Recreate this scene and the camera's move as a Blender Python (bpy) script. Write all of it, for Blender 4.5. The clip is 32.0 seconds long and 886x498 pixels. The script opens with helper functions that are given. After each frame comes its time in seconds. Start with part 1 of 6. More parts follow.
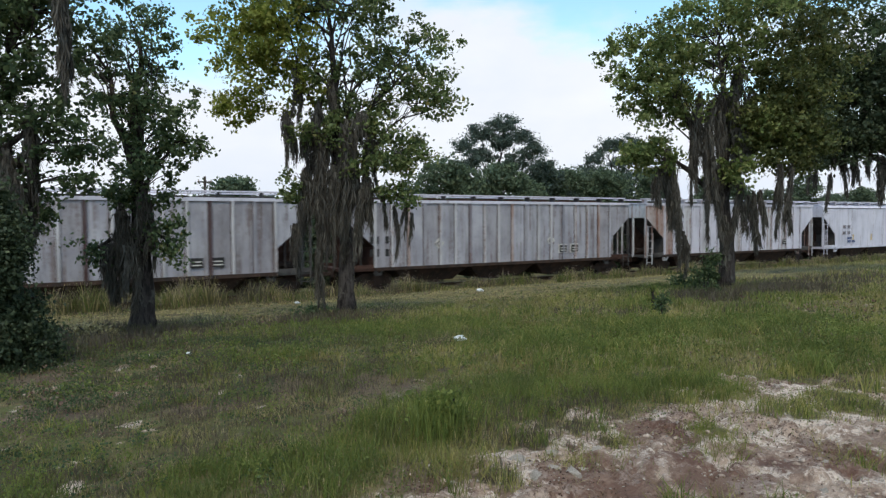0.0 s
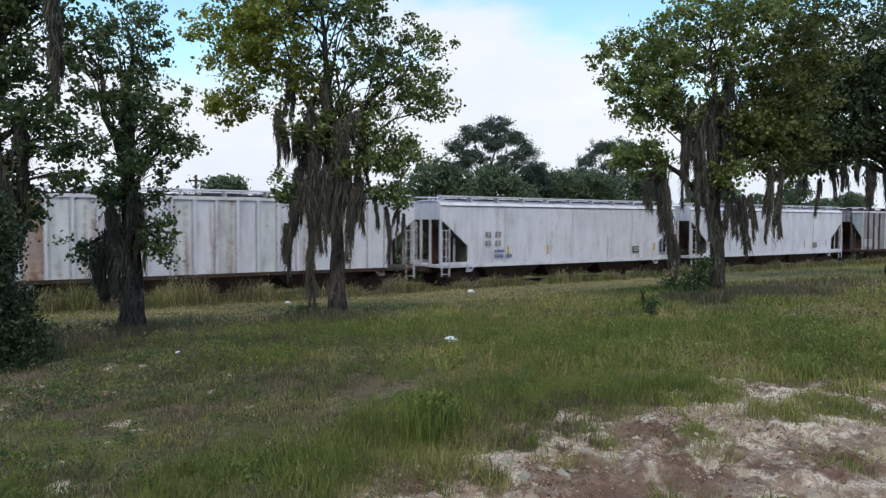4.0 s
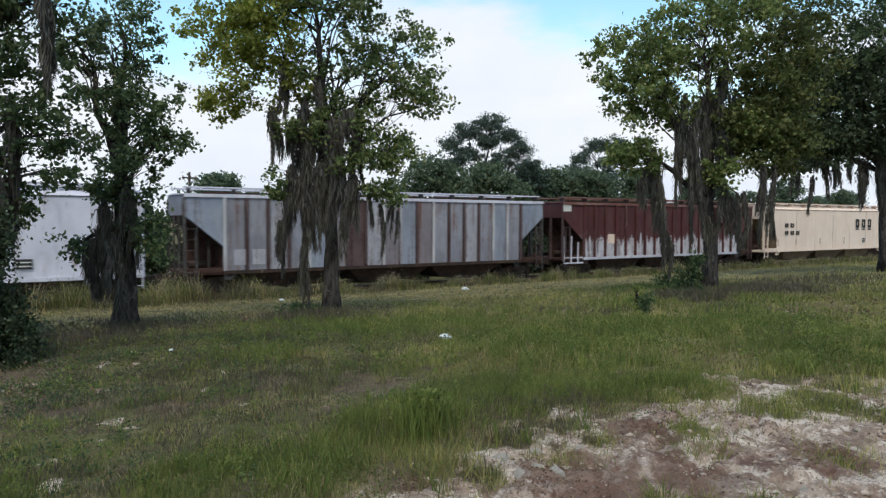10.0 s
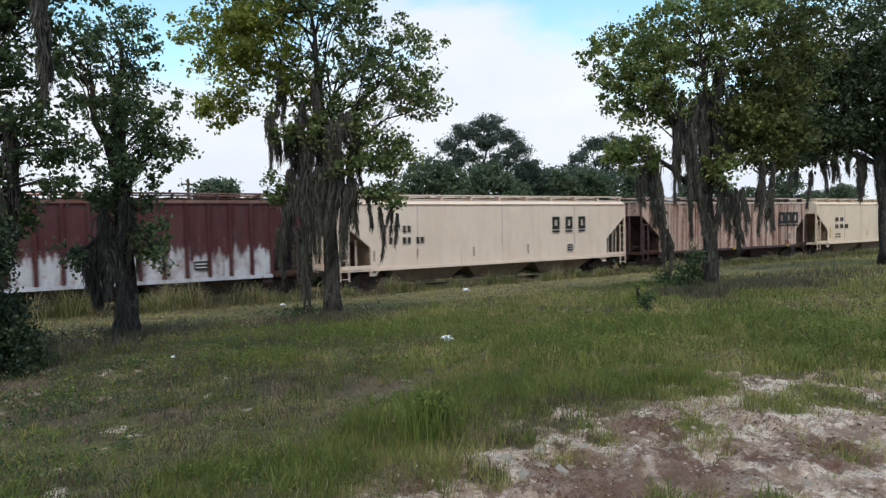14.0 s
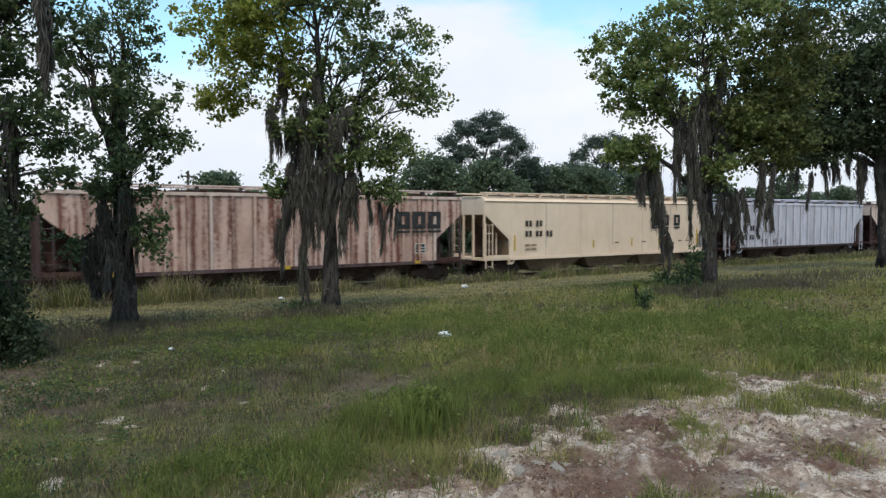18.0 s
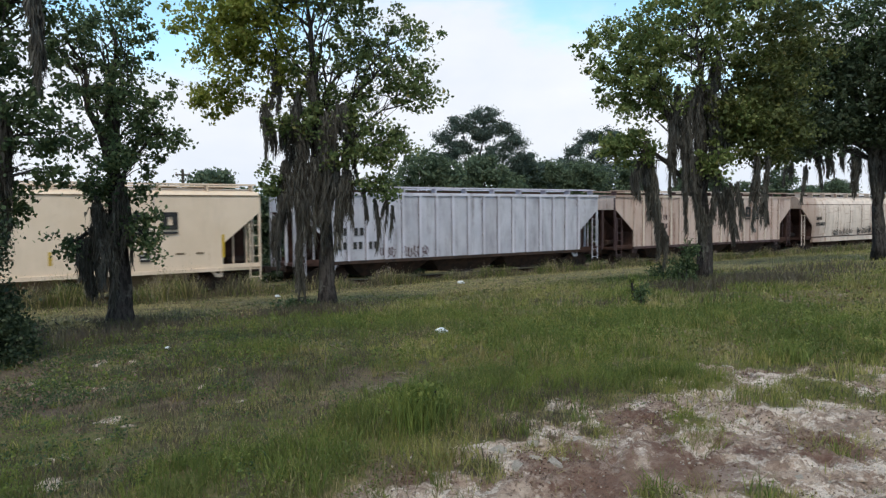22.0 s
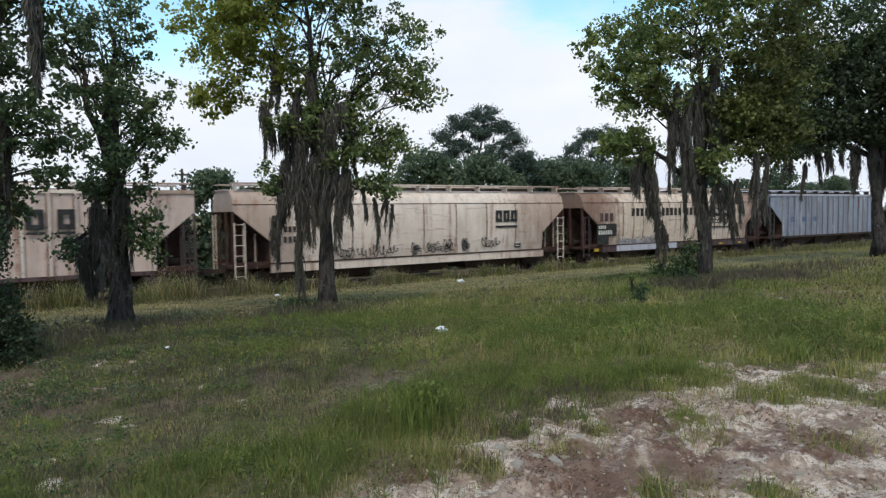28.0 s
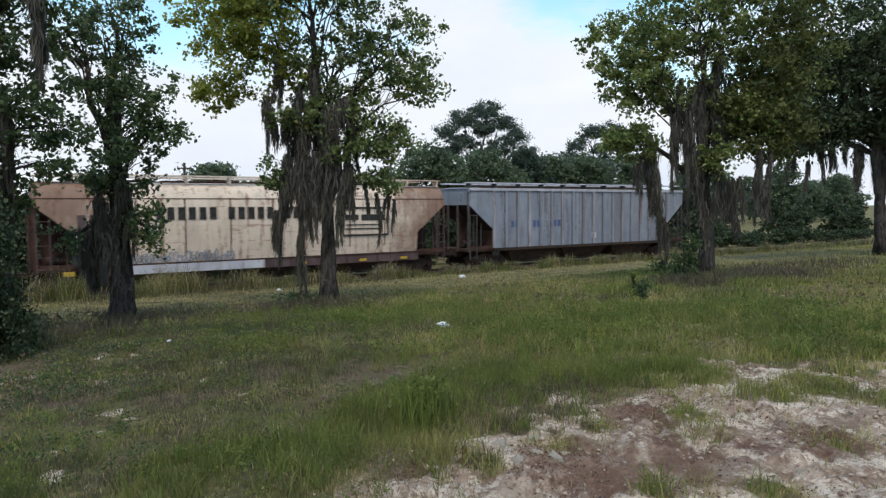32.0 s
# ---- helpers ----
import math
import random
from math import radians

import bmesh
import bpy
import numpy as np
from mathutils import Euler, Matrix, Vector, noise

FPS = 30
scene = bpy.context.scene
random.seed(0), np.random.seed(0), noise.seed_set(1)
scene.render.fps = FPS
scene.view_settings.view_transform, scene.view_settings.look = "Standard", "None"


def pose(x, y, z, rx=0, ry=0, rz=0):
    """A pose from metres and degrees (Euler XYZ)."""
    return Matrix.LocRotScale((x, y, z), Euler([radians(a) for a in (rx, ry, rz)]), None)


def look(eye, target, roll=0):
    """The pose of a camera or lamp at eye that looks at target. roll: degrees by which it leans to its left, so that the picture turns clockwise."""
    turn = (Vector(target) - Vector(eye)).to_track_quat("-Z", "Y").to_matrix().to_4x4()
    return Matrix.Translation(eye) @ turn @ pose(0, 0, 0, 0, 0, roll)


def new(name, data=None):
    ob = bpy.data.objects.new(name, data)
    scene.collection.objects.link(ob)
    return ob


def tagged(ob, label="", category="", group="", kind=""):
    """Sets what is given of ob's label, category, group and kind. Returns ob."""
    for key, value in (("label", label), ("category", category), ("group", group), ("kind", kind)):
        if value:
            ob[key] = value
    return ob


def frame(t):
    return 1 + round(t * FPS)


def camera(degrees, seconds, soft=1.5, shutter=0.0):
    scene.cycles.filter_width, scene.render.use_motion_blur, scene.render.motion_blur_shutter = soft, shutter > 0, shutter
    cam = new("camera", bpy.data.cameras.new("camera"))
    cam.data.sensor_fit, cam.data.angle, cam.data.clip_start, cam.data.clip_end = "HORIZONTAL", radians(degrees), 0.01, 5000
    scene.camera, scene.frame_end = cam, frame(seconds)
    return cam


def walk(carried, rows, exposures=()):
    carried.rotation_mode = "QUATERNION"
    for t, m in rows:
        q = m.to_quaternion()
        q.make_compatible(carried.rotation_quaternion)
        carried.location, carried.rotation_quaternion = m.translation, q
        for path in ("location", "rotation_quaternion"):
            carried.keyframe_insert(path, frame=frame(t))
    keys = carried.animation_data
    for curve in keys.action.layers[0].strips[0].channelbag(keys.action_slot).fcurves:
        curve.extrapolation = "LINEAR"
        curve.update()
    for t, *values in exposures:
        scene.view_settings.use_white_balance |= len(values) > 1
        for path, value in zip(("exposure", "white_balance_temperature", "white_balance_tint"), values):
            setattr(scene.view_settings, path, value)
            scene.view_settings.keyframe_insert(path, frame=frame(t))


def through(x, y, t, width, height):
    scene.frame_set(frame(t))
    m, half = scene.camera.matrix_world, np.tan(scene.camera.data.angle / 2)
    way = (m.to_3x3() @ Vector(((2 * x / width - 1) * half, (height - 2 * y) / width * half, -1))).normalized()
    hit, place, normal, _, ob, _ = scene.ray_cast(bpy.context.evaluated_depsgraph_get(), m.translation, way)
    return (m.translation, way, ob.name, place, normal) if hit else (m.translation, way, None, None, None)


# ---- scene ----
# The plan: x runs along the track, y away from the viewer, z up; z = 0 is the top of the rails.
EYE = Vector((0.0, 0.0, 3.32))
FOCAL = 1220.0
HEADING, TILT = radians(56.65), math.atan(51.0 / FOCAL)
cam = camera(2 * math.degrees(math.atan(784.0 / FOCAL)), 32.0, soft=1.32, shutter=0.4)

# seconds, drift to the left and upward in thousandths of a turn of the hand-held camera, lean in degrees
SWAY = (
    (0, 23.5, 0.6, -0.31), (0.5, 22.5, 1.7, -0.45), (1, 20.7, 1.9, -0.39),
    (1.5, 17.7, 2.5, -0.19), (2, 14.2, 3.4, -0.08), (2.5, 12.0, 3.9, -0.00),
    (3, 11.2, 3.8, 0.06), (3.5, 9.6, 3.1, 0.13), (5.5, 8.0, 1.9, 0.50),
    (6, 7.8, 2.7, 0.58), (6.5, 7.2, 2.5, 0.40), (7, 5.3, 2.0, 0.21),
    (7.5, 2.7, 1.7, 0.13), (8, 0.9, 1.9, 0.13), (8.5, 0.3, 1.4, 0.09),
    (9, -0.7, 0.2, 0.11), (9.5, -1.9, -1.2, 0.24), (10, -1.7, -2.2, 0.24),
    (10.5, -1.8, -1.9, 0.13), (11, -2.4, -0.9, 0.00), (11.5, -2.3, -0.7, -0.14),
    (12, -2.5, -0.9, -0.22), (12.5, -2.7, -0.4, -0.28), (13, -2.4, 0.5, -0.49),
    (13.5, -2.0, 1.0, -0.74), (14, -1.6, 0.6, -0.87), (14.5, -2.8, -0.7, -0.83),
    (16.5, -3.8, -4.3, -0.20), (17, -3.4, -4.1, -0.38), (17.5, -3.0, -5.3, -0.19),
    (18, -3.1, -6.5, 0.00), (18.5, -3.5, -6.9, -0.06), (19, -3.8, -6.2, -0.23),
    (19.5, -4.1, -5.7, -0.37), (20, -5.6, -6.3, -0.45), (20.5, -7.9, -7.6, -0.57),
    (21, -9.0, -9.2, -0.70), (21.5, -9.4, -10.9, -0.66), (22, -10.2, -12.9, -0.49),
    (22.5, -11.3, -14.5, -0.33), (23, -12.4, -15.8, -0.27), (23.5, -12.9, -17.1, -0.31),
    (24, -13.1, -17.6, -0.33), (24.5, -13.9, -16.9, -0.27), (25, -15.0, -16.0, -0.23),
    (25.5, -16.1, -16.0, -0.23), (27.5, -10.1, -15.7, -0.55), (28, -10.6, -15.3, -0.73),
    (28.5, -10.6, -15.8, -0.83), (29, -11.3, -16.2, -0.86), (29.5, -11.0, -16.1, -0.69),
    (30, -8.5, -16.0, -0.32), (30.5, -7.2, -16.4, -0.18), (31, -7.5, -18.4, -0.31),
    (31.5, -7.5, -21.1, -0.40), (32, -7.4, -23.2, -0.36),)


def sway_pose(right, down, lean):
    yaw = HEADING + math.atan(right / FOCAL)
    pitch = -TILT + math.atan(down / FOCAL)
    way = Vector((math.cos(yaw) * math.cos(pitch), math.sin(yaw) * math.cos(pitch), math.sin(pitch)))
    return look(EYE, EYE + way * 10.0, lean)


walk(cam, [(t, sway_pose(a, b, c)) for t, a, b, c in SWAY], exposures=[(0.0, 0.0), (32.0, 0.0)])

# ---- sky and sun: a bright, broken overcast ----
SUN_UP, SUN_ROUND = radians(58), radians(215)
world = bpy.data.worlds.new("sky")
scene.world = world
world.use_nodes = True
wn, wl = world.node_tree.nodes, world.node_tree.links
wn.clear()
w_out = wn.new("ShaderNodeOutputWorld")
w_bg = wn.new("ShaderNodeBackground")
w_sky = wn.new("ShaderNodeTexSky")
w_sky.sky_type, w_sky.sun_disc = "NISHITA", False
w_sky.sun_elevation, w_sky.sun_rotation = SUN_UP, SUN_ROUND
w_co = wn.new("ShaderNodeTexCoord")
w_sep = wn.new("ShaderNodeSeparateXYZ")
w_map = wn.new("ShaderNodeMapping")
w_map.inputs["Scale"].default_value = (1.0, 1.0, 2.2)
w_map.inputs["Location"].default_value = (0.35, 0.1, 0.0)
w_noise = wn.new("ShaderNodeTexNoise")
w_noise.inputs["Scale"].default_value, w_noise.inputs["Detail"].default_value = 2.3, 6.0
w_noise.inputs["Roughness"].default_value = 0.55
w_low = wn.new("ShaderNodeMapRange")
w_low.inputs["From Min"].default_value, w_low.inputs["From Max"].default_value = 0.05, 0.34
w_low.inputs["To Min"].default_value, w_low.inputs["To Max"].default_value = 0.34, -0.10
w_add = wn.new("ShaderNodeMath")
w_add.operation = "ADD"
w_cover = wn.new("ShaderNodeMapRange")
w_cover.interpolation_type = "SMOOTHSTEP"
w_cover.inputs["From Min"].default_value, w_cover.inputs["From Max"].default_value = 0.45, 0.62
w_shade = wn.new("ShaderNodeTexNoise")
w_shade.inputs["Scale"].default_value, w_shade.inputs["Detail"].default_value = 3.5, 5.0
w_tone = wn.new("ShaderNodeMix")
w_tone.data_type = "RGBA"
w_tone.inputs["A"].default_value, w_tone.inputs["B"].default_value = (7.4, 8.7, 10.8, 1), (12.6, 12.6, 12.6, 1)
w_mix = wn.new("ShaderNodeMix")
w_mix.data_type = "RGBA"
w_bg.inputs["Strength"].default_value = 0.086
w_gain = wn.new("ShaderNodeMix")
w_gain.data_type, w_gain.blend_type = "RGBA", "MULTIPLY"
w_gain.inputs["Factor"].default_value = 1.0
w_gain.inputs["B"].default_value = (2.85, 3.35, 3.05, 1)
wl.new(w_co.outputs["Generated"], w_map.inputs["Vector"])
wl.new(w_map.outputs["Vector"], w_noise.inputs["Vector"])
wl.new(w_map.outputs["Vector"], w_shade.inputs["Vector"])
wl.new(w_co.outputs["Generated"], w_sep.inputs["Vector"])
wl.new(w_sep.outputs["Z"], w_low.inputs["Value"])
wl.new(w_noise.outputs["Fac"], w_add.inputs[0])
wl.new(w_low.outputs["Result"], w_add.inputs[1])
wl.new(w_add.outputs["Value"], w_cover.inputs["Value"])
wl.new(w_shade.outputs["Fac"], w_tone.inputs["Factor"])
wl.new(w_cover.outputs["Result"], w_mix.inputs["Factor"])
wl.new(w_sky.outputs["Color"], w_gain.inputs["A"])
wl.new(w_gain.outputs["Result"], w_mix.inputs["A"])
wl.new(w_tone.outputs["Result"], w_mix.inputs["B"])
wl.new(w_mix.outputs["Result"], w_bg.inputs["Color"])
wl.new(w_bg.outputs["Background"], w_out.inputs["Surface"])

sun = new("sun", bpy.data.lights.new("sun", "SUN"))
sun.data.energy, sun.data.angle, sun.data.color = 1.95, radians(10), (1.0, 0.89, 0.74)
sun_from = Vector((math.sin(SUN_ROUND) * math.cos(SUN_UP), math.cos(SUN_ROUND) * math.cos(SUN_UP), math.sin(SUN_UP)))
sun.matrix_world = look(sun_from * 60, (0, 0, 0))


# ---- materials ----
def shader(name):
    m = bpy.data.materials.new(name)
    m.use_nodes = True
    nt = m.node_tree
    return m, nt, nt.nodes["Principled BSDF"]


def mixed(nt, fac, a, b, blend="MIX"):
    n = nt.nodes.new("ShaderNodeMix")
    n.data_type, n.blend_type = "RGBA", blend
    for sock, v in (("Factor", fac), ("A", a), ("B", b)):
        if isinstance(v, (int, float)):
            n.inputs[sock].default_value = v
        elif isinstance(v, tuple):
            n.inputs[sock].default_value = (*v[:3], 1)
        else:
            nt.links.new(v, n.inputs[sock])
    return n.outputs["Result"]


def grain(nt, vector, scale, detail=4.0, rough=0.6, stretch=(1, 1, 1)):
    mp = nt.nodes.new("ShaderNodeMapping")
    mp.inputs["Scale"].default_value = stretch
    nt.links.new(vector, mp.inputs["Vector"])
    n = nt.nodes.new("ShaderNodeTexNoise")
    n.inputs["Scale"].default_value, n.inputs["Detail"].default_value, n.inputs["Roughness"].default_value = scale, detail, rough
    nt.links.new(mp.outputs["Vector"], n.inputs["Vector"])
    return n.outputs["Fac"]


def band(nt, value, lo, hi, a=0.0, b=1.0):
    n = nt.nodes.new("ShaderNodeMapRange")
    n.interpolation_type = "SMOOTHSTEP"
    for k, v in (("From Min", lo), ("From Max", hi), ("To Min", a), ("To Max", b)):
        n.inputs[k].default_value = v
    nt.links.new(value, n.inputs["Value"])
    return n.outputs["Result"]


def maths(nt, op, a, b):
    n = nt.nodes.new("ShaderNodeMath")
    n.operation = op
    for i, v in enumerate((a, b)):
        if isinstance(v, (int, float)):
            n.inputs[i].default_value = v
        else:
            nt.links.new(v, n.inputs[i])
    return n.outputs["Value"]


def place_vector(nt, spread=True):
    """Object coordinates, moved by the object's random number, so that shared meshes differ."""
    co = nt.nodes.new("ShaderNodeTexCoord").outputs["Object"]
    if not spread:
        return co
    info = nt.nodes.new("ShaderNodeObjectInfo").outputs["Random"]
    comb = nt.nodes.new("ShaderNodeCombineXYZ")
    for i in range(3):
        nt.links.new(maths(nt, "MULTIPLY", info, 37.0 + 11 * i), comb.inputs[i])
    add = nt.nodes.new("ShaderNodeVectorMath")
    add.operation = "ADD"
    nt.links.new(co, add.inputs[0])
    nt.links.new(comb.outputs[0], add.inputs[1])
    return add.outputs["Vector"]


def bumped(nt, bsdf, height, strength, distance=0.02):
    n = nt.nodes.new("ShaderNodeBump")
    n.inputs["Strength"].default_value, n.inputs["Distance"].default_value = strength, distance
    nt.links.new(height, n.inputs["Height"])
    nt.links.new(n.outputs["Normal"], bsdf.inputs["Normal"])


def rough_mat(name, a, b, scale=6.0, rough=0.85, metal=0.0, bump=0.4, fine=40.0):
    m, nt, bsdf = shader(name)
    v = place_vector(nt)
    big, small = grain(nt, v, scale), grain(nt, v, fine)
    c = mixed(nt, band(nt, big, 0.35, 0.65), a, b)
    c = mixed(nt, maths(nt, "MULTIPLY", small, 0.35), c, tuple(x * 0.45 for x in a))
    nt.links.new(c, bsdf.inputs["Base Color"])
    bsdf.inputs["Roughness"].default_value, bsdf.inputs["Metallic"].default_value = rough, metal
    bsdf.inputs["Specular IOR Level"].default_value = 0.2
    bumped(nt, bsdf, small, bump)
    return m


def car_paint(name, paint, faded, rust=(0.16, 0.06, 0.03), amount=0.5, dirt=0.35, rough=0.72, lower=None, uneven=0.0, ends=0.0):
    """Weathered paint on steel: fading, vertical rust runs, road dirt, blisters; lower: a second coat below a worn edge."""
    m, nt, bsdf = shader(name)
    v = place_vector(nt)
    obj = place_vector(nt, False)
    c = mixed(nt, band(nt, grain(nt, v, 0.7), 0.3, 0.7), paint, faded)
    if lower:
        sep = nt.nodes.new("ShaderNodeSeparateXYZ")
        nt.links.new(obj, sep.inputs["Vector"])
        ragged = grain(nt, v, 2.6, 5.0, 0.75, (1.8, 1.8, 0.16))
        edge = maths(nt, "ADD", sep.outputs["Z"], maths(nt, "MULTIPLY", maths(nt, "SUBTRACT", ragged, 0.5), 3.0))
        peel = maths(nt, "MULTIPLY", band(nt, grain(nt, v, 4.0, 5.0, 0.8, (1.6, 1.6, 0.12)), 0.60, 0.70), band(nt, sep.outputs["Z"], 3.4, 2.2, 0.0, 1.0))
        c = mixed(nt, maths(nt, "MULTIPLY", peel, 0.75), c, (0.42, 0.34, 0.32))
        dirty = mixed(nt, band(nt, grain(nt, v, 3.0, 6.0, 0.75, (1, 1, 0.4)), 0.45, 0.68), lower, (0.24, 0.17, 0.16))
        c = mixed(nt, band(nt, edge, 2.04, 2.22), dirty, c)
    runs = grain(nt, v, 2.2, 3.0, 0.6, (2.0, 2.0, 0.10))
    spots = grain(nt, v, 5.5, 5.0, 0.7)
    wear = maths(nt, "ADD", maths(nt, "MULTIPLY", runs, 0.7), maths(nt, "MULTIPLY", spots, 0.3))
    mask = band(nt, wear, 0.60 - 0.22 * amount, 0.74 - 0.2 * amount)
    c = mixed(nt, maths(nt, "MULTIPLY", mask, min(1.0, 0.35 + amount)), c, rust)
    if ends:
        sx = nt.nodes.new("ShaderNodeSeparateXYZ")
        nt.links.new(obj, sx.inputs["Vector"])
        out = maths(nt, "ADD", maths(nt, "ABSOLUTE", sx.outputs["X"], 0.0), maths(nt, "MULTIPLY", maths(nt, "SUBTRACT", grain(nt, v, 0.9, 5.0, 0.7, (1, 1, 0.6)), 0.5), 7.0))
        c = mixed(nt, maths(nt, "MULTIPLY", band(nt, out, 5.0, 8.0), ends), c, tuple(0.75 * x for x in rust))
        smear = band(nt, grain(nt, v, 2.4, 5.0, 0.7, (0.28, 1, 2.6)), 0.56, 0.66)
        c = mixed(nt, maths(nt, "MULTIPLY", smear, ends * 0.7), c, rust)
    soot = band(nt, grain(nt, v, 1.6, 6.0, 0.7, (1.5, 1.5, 0.3)), 0.42, 0.75)
    c = mixed(nt, maths(nt, "MULTIPLY", soot, dirt), c, (0.09, 0.08, 0.075))
    if uneven:
        info = nt.nodes.new("ShaderNodeObjectInfo").outputs["Random"]
        c = mixed(nt, maths(nt, "MULTIPLY", maths(nt, "POWER", info, 2.0), uneven), c, tuple(0.6 * x for x in rust))
    nt.links.new(c, bsdf.inputs["Base Color"])
    r = nt.nodes.new("ShaderNodeMapRange")
    r.inputs["To Min"].default_value, r.inputs["To Max"].default_value = rough, 0.92
    nt.links.new(mask, r.inputs["Value"])
    nt.links.new(r.outputs["Result"], bsdf.inputs["Roughness"])
    bsdf.inputs["Specular IOR Level"].default_value = 0.22
    bumped(nt, bsdf, grain(nt, v, 30.0), 0.12)
    return m


def leaf_mat(name, greens, brown=None, through=0.35, patches=()):
    m, nt, bsdf = shader(name)
    rnd = nt.nodes.new("ShaderNodeNewGeometry").outputs["Random Per Island"]
    ramp = nt.nodes.new("ShaderNodeValToRGB")
    cols = list(greens) + ([brown] if brown else [])
    els = ramp.color_ramp.elements
    els[0].color, els[1].color = (*cols[0], 1), (*cols[-1], 1)
    for i, c in enumerate(cols[1:-1], 1):
        e = els.new(0.94 if (brown and i == len(cols) - 2) else i / (len(cols) - 1))
        e.color = (*c, 1)
    nt.links.new(rnd, ramp.inputs["Fac"])
    v = place_vector(nt, False)
    c = mixed(nt, band(nt, grain(nt, v, 0.8), 0.35, 0.7, 0.0, 0.6), ramp.outputs["Color"], greens[0])
    for size, lo, hi, tint in patches:
        c = mixed(nt, band(nt, grain(nt, v, size, 3.0), lo, hi, 0.0, 0.8), c, mixed(nt, 0.68, c, tint))
    nt.links.new(c, bsdf.inputs["Base Color"])
    bsdf.inputs["Roughness"].default_value = 0.6
    bsdf.inputs["Specular IOR Level"].default_value = 0.3
    tr = nt.nodes.new("ShaderNodeBsdfTranslucent")
    nt.links.new(c, tr.inputs["Color"])
    mx = nt.nodes.new("ShaderNodeMixShader")
    mx.inputs["Fac"].default_value = through
    nt.links.new(bsdf.outputs["BSDF"], mx.inputs[1])
    nt.links.new(tr.outputs["BSDF"], mx.inputs[2])
    nt.links.new(mx.outputs["Shader"], nt.nodes["Material Output"].inputs["Surface"])
    return m


def bark_mat(name, dark, pale, lichen):
    """Upright fissures, broken plates and grey lichen."""
    m, nt, bsdf = shader(name)
    v = place_vector(nt)
    fissure = grain(nt, v, 11.0, 5.0, 0.7, (1, 1, 0.22))
    plate = grain(nt, v, 30.0, 4.0, 0.7, (1, 1, 0.5))
    c = mixed(nt, band(nt, fissure, 0.40, 0.60), dark, pale)
    c = mixed(nt, maths(nt, "MULTIPLY", band(nt, plate, 0.5, 0.7), 0.5), c, tuple(0.5 * x for x in dark))
    c = mixed(nt, maths(nt, "MULTIPLY", band(nt, grain(nt, v, 2.6, 6.0, 0.72), 0.54, 0.66), 0.7), c, lichen)
    nt.links.new(c, bsdf.inputs["Base Color"])
    bsdf.inputs["Roughness"].default_value = 0.97
    bsdf.inputs["Specular IOR Level"].default_value = 0.15
    bumped(nt, bsdf, maths(nt, "ADD", fissure, maths(nt, "MULTIPLY", plate, 0.4)), 1.0, 0.06)
    return m


BARK = bark_mat("bark", (0.022, 0.018, 0.017), (0.07, 0.06, 0.054), (0.125, 0.12, 0.105))
MOSS = leaf_mat("hanging_moss", [(0.04, 0.035, 0.029), (0.074, 0.067, 0.055), (0.14, 0.13, 0.105)], None, 0.15)
LEAF_OAK = leaf_mat("oak_leaves", [(0.042, 0.07, 0.024), (0.11, 0.155, 0.05), (0.25, 0.285, 0.11)], (0.28, 0.23, 0.07), 0.48)
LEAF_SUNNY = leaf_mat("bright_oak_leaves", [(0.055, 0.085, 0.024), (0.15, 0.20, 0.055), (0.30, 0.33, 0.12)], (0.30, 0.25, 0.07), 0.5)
LEAF_TEAL = leaf_mat("bluish_oak_leaves", [(0.035, 0.06, 0.028), (0.08, 0.125, 0.05), (0.18, 0.225, 0.10)], (0.20, 0.18, 0.06), 0.45)
LEAF_GOLD = leaf_mat("yellowing_leaves", [(0.10, 0.13, 0.02), (0.22, 0.25, 0.04), (0.34, 0.34, 0.08)], (0.32, 0.26, 0.06), 0.5)
# shade inside the oak's crown is put into this dark leaf colour
LEAF_DARK_SHADED = leaf_mat("dark_shaded_leaves", [(0.022, 0.036, 0.018), (0.045, 0.064, 0.03), (0.085, 0.105, 0.048)], None, 0.3)
# darker leaf for a crown's shaded side; the shade is in the colour
LEAF_MID = leaf_mat("shaded_olive_leaves", [(0.035, 0.05, 0.014), (0.085, 0.105, 0.03), (0.17, 0.18, 0.055)], (0.18, 0.14, 0.045), 0.4)
LEAF_DARK = leaf_mat("dark_leaves", [(0.035, 0.06, 0.026), (0.065, 0.10, 0.04), (0.12, 0.15, 0.06)], None, 0.4)
# far leaves, paler and bluer: distance haze is put into their colour
LEAF_WOOD = leaf_mat("hazy_woodland_leaves", [(0.068, 0.10, 0.062), (0.11, 0.15, 0.087), (0.175, 0.21, 0.112)], None, 0.42)
LEAF_PINE = leaf_mat("hazy_pine_needles", [(0.06, 0.088, 0.075), (0.098, 0.135, 0.107), (0.155, 0.19, 0.14)], None, 0.4)
GRASS = leaf_mat("grass_blades", [(0.105, 0.14, 0.0292), (0.215, 0.235, 0.0516), (0.336, 0.31, 0.086), (0.473, 0.39, 0.146)], (0.452, 0.35, 0.155), 0.42,
                 [(0.45, 0.48, 0.62, (0.21, 0.15, 0.0731)), (0.8, 0.52, 0.66, (0.2, 0.25, 0.0344)), (2.3, 0.5, 0.68, (0.105, 0.085, 0.043)), (0.3, 0.52, 0.64, (0.063, 0.095, 0.0258))])
GRASS_DRY = leaf_mat("dry_grass", [(0.24, 0.20, 0.085), (0.41, 0.335, 0.155), (0.54, 0.44, 0.24)], (0.26, 0.16, 0.11), 0.35)
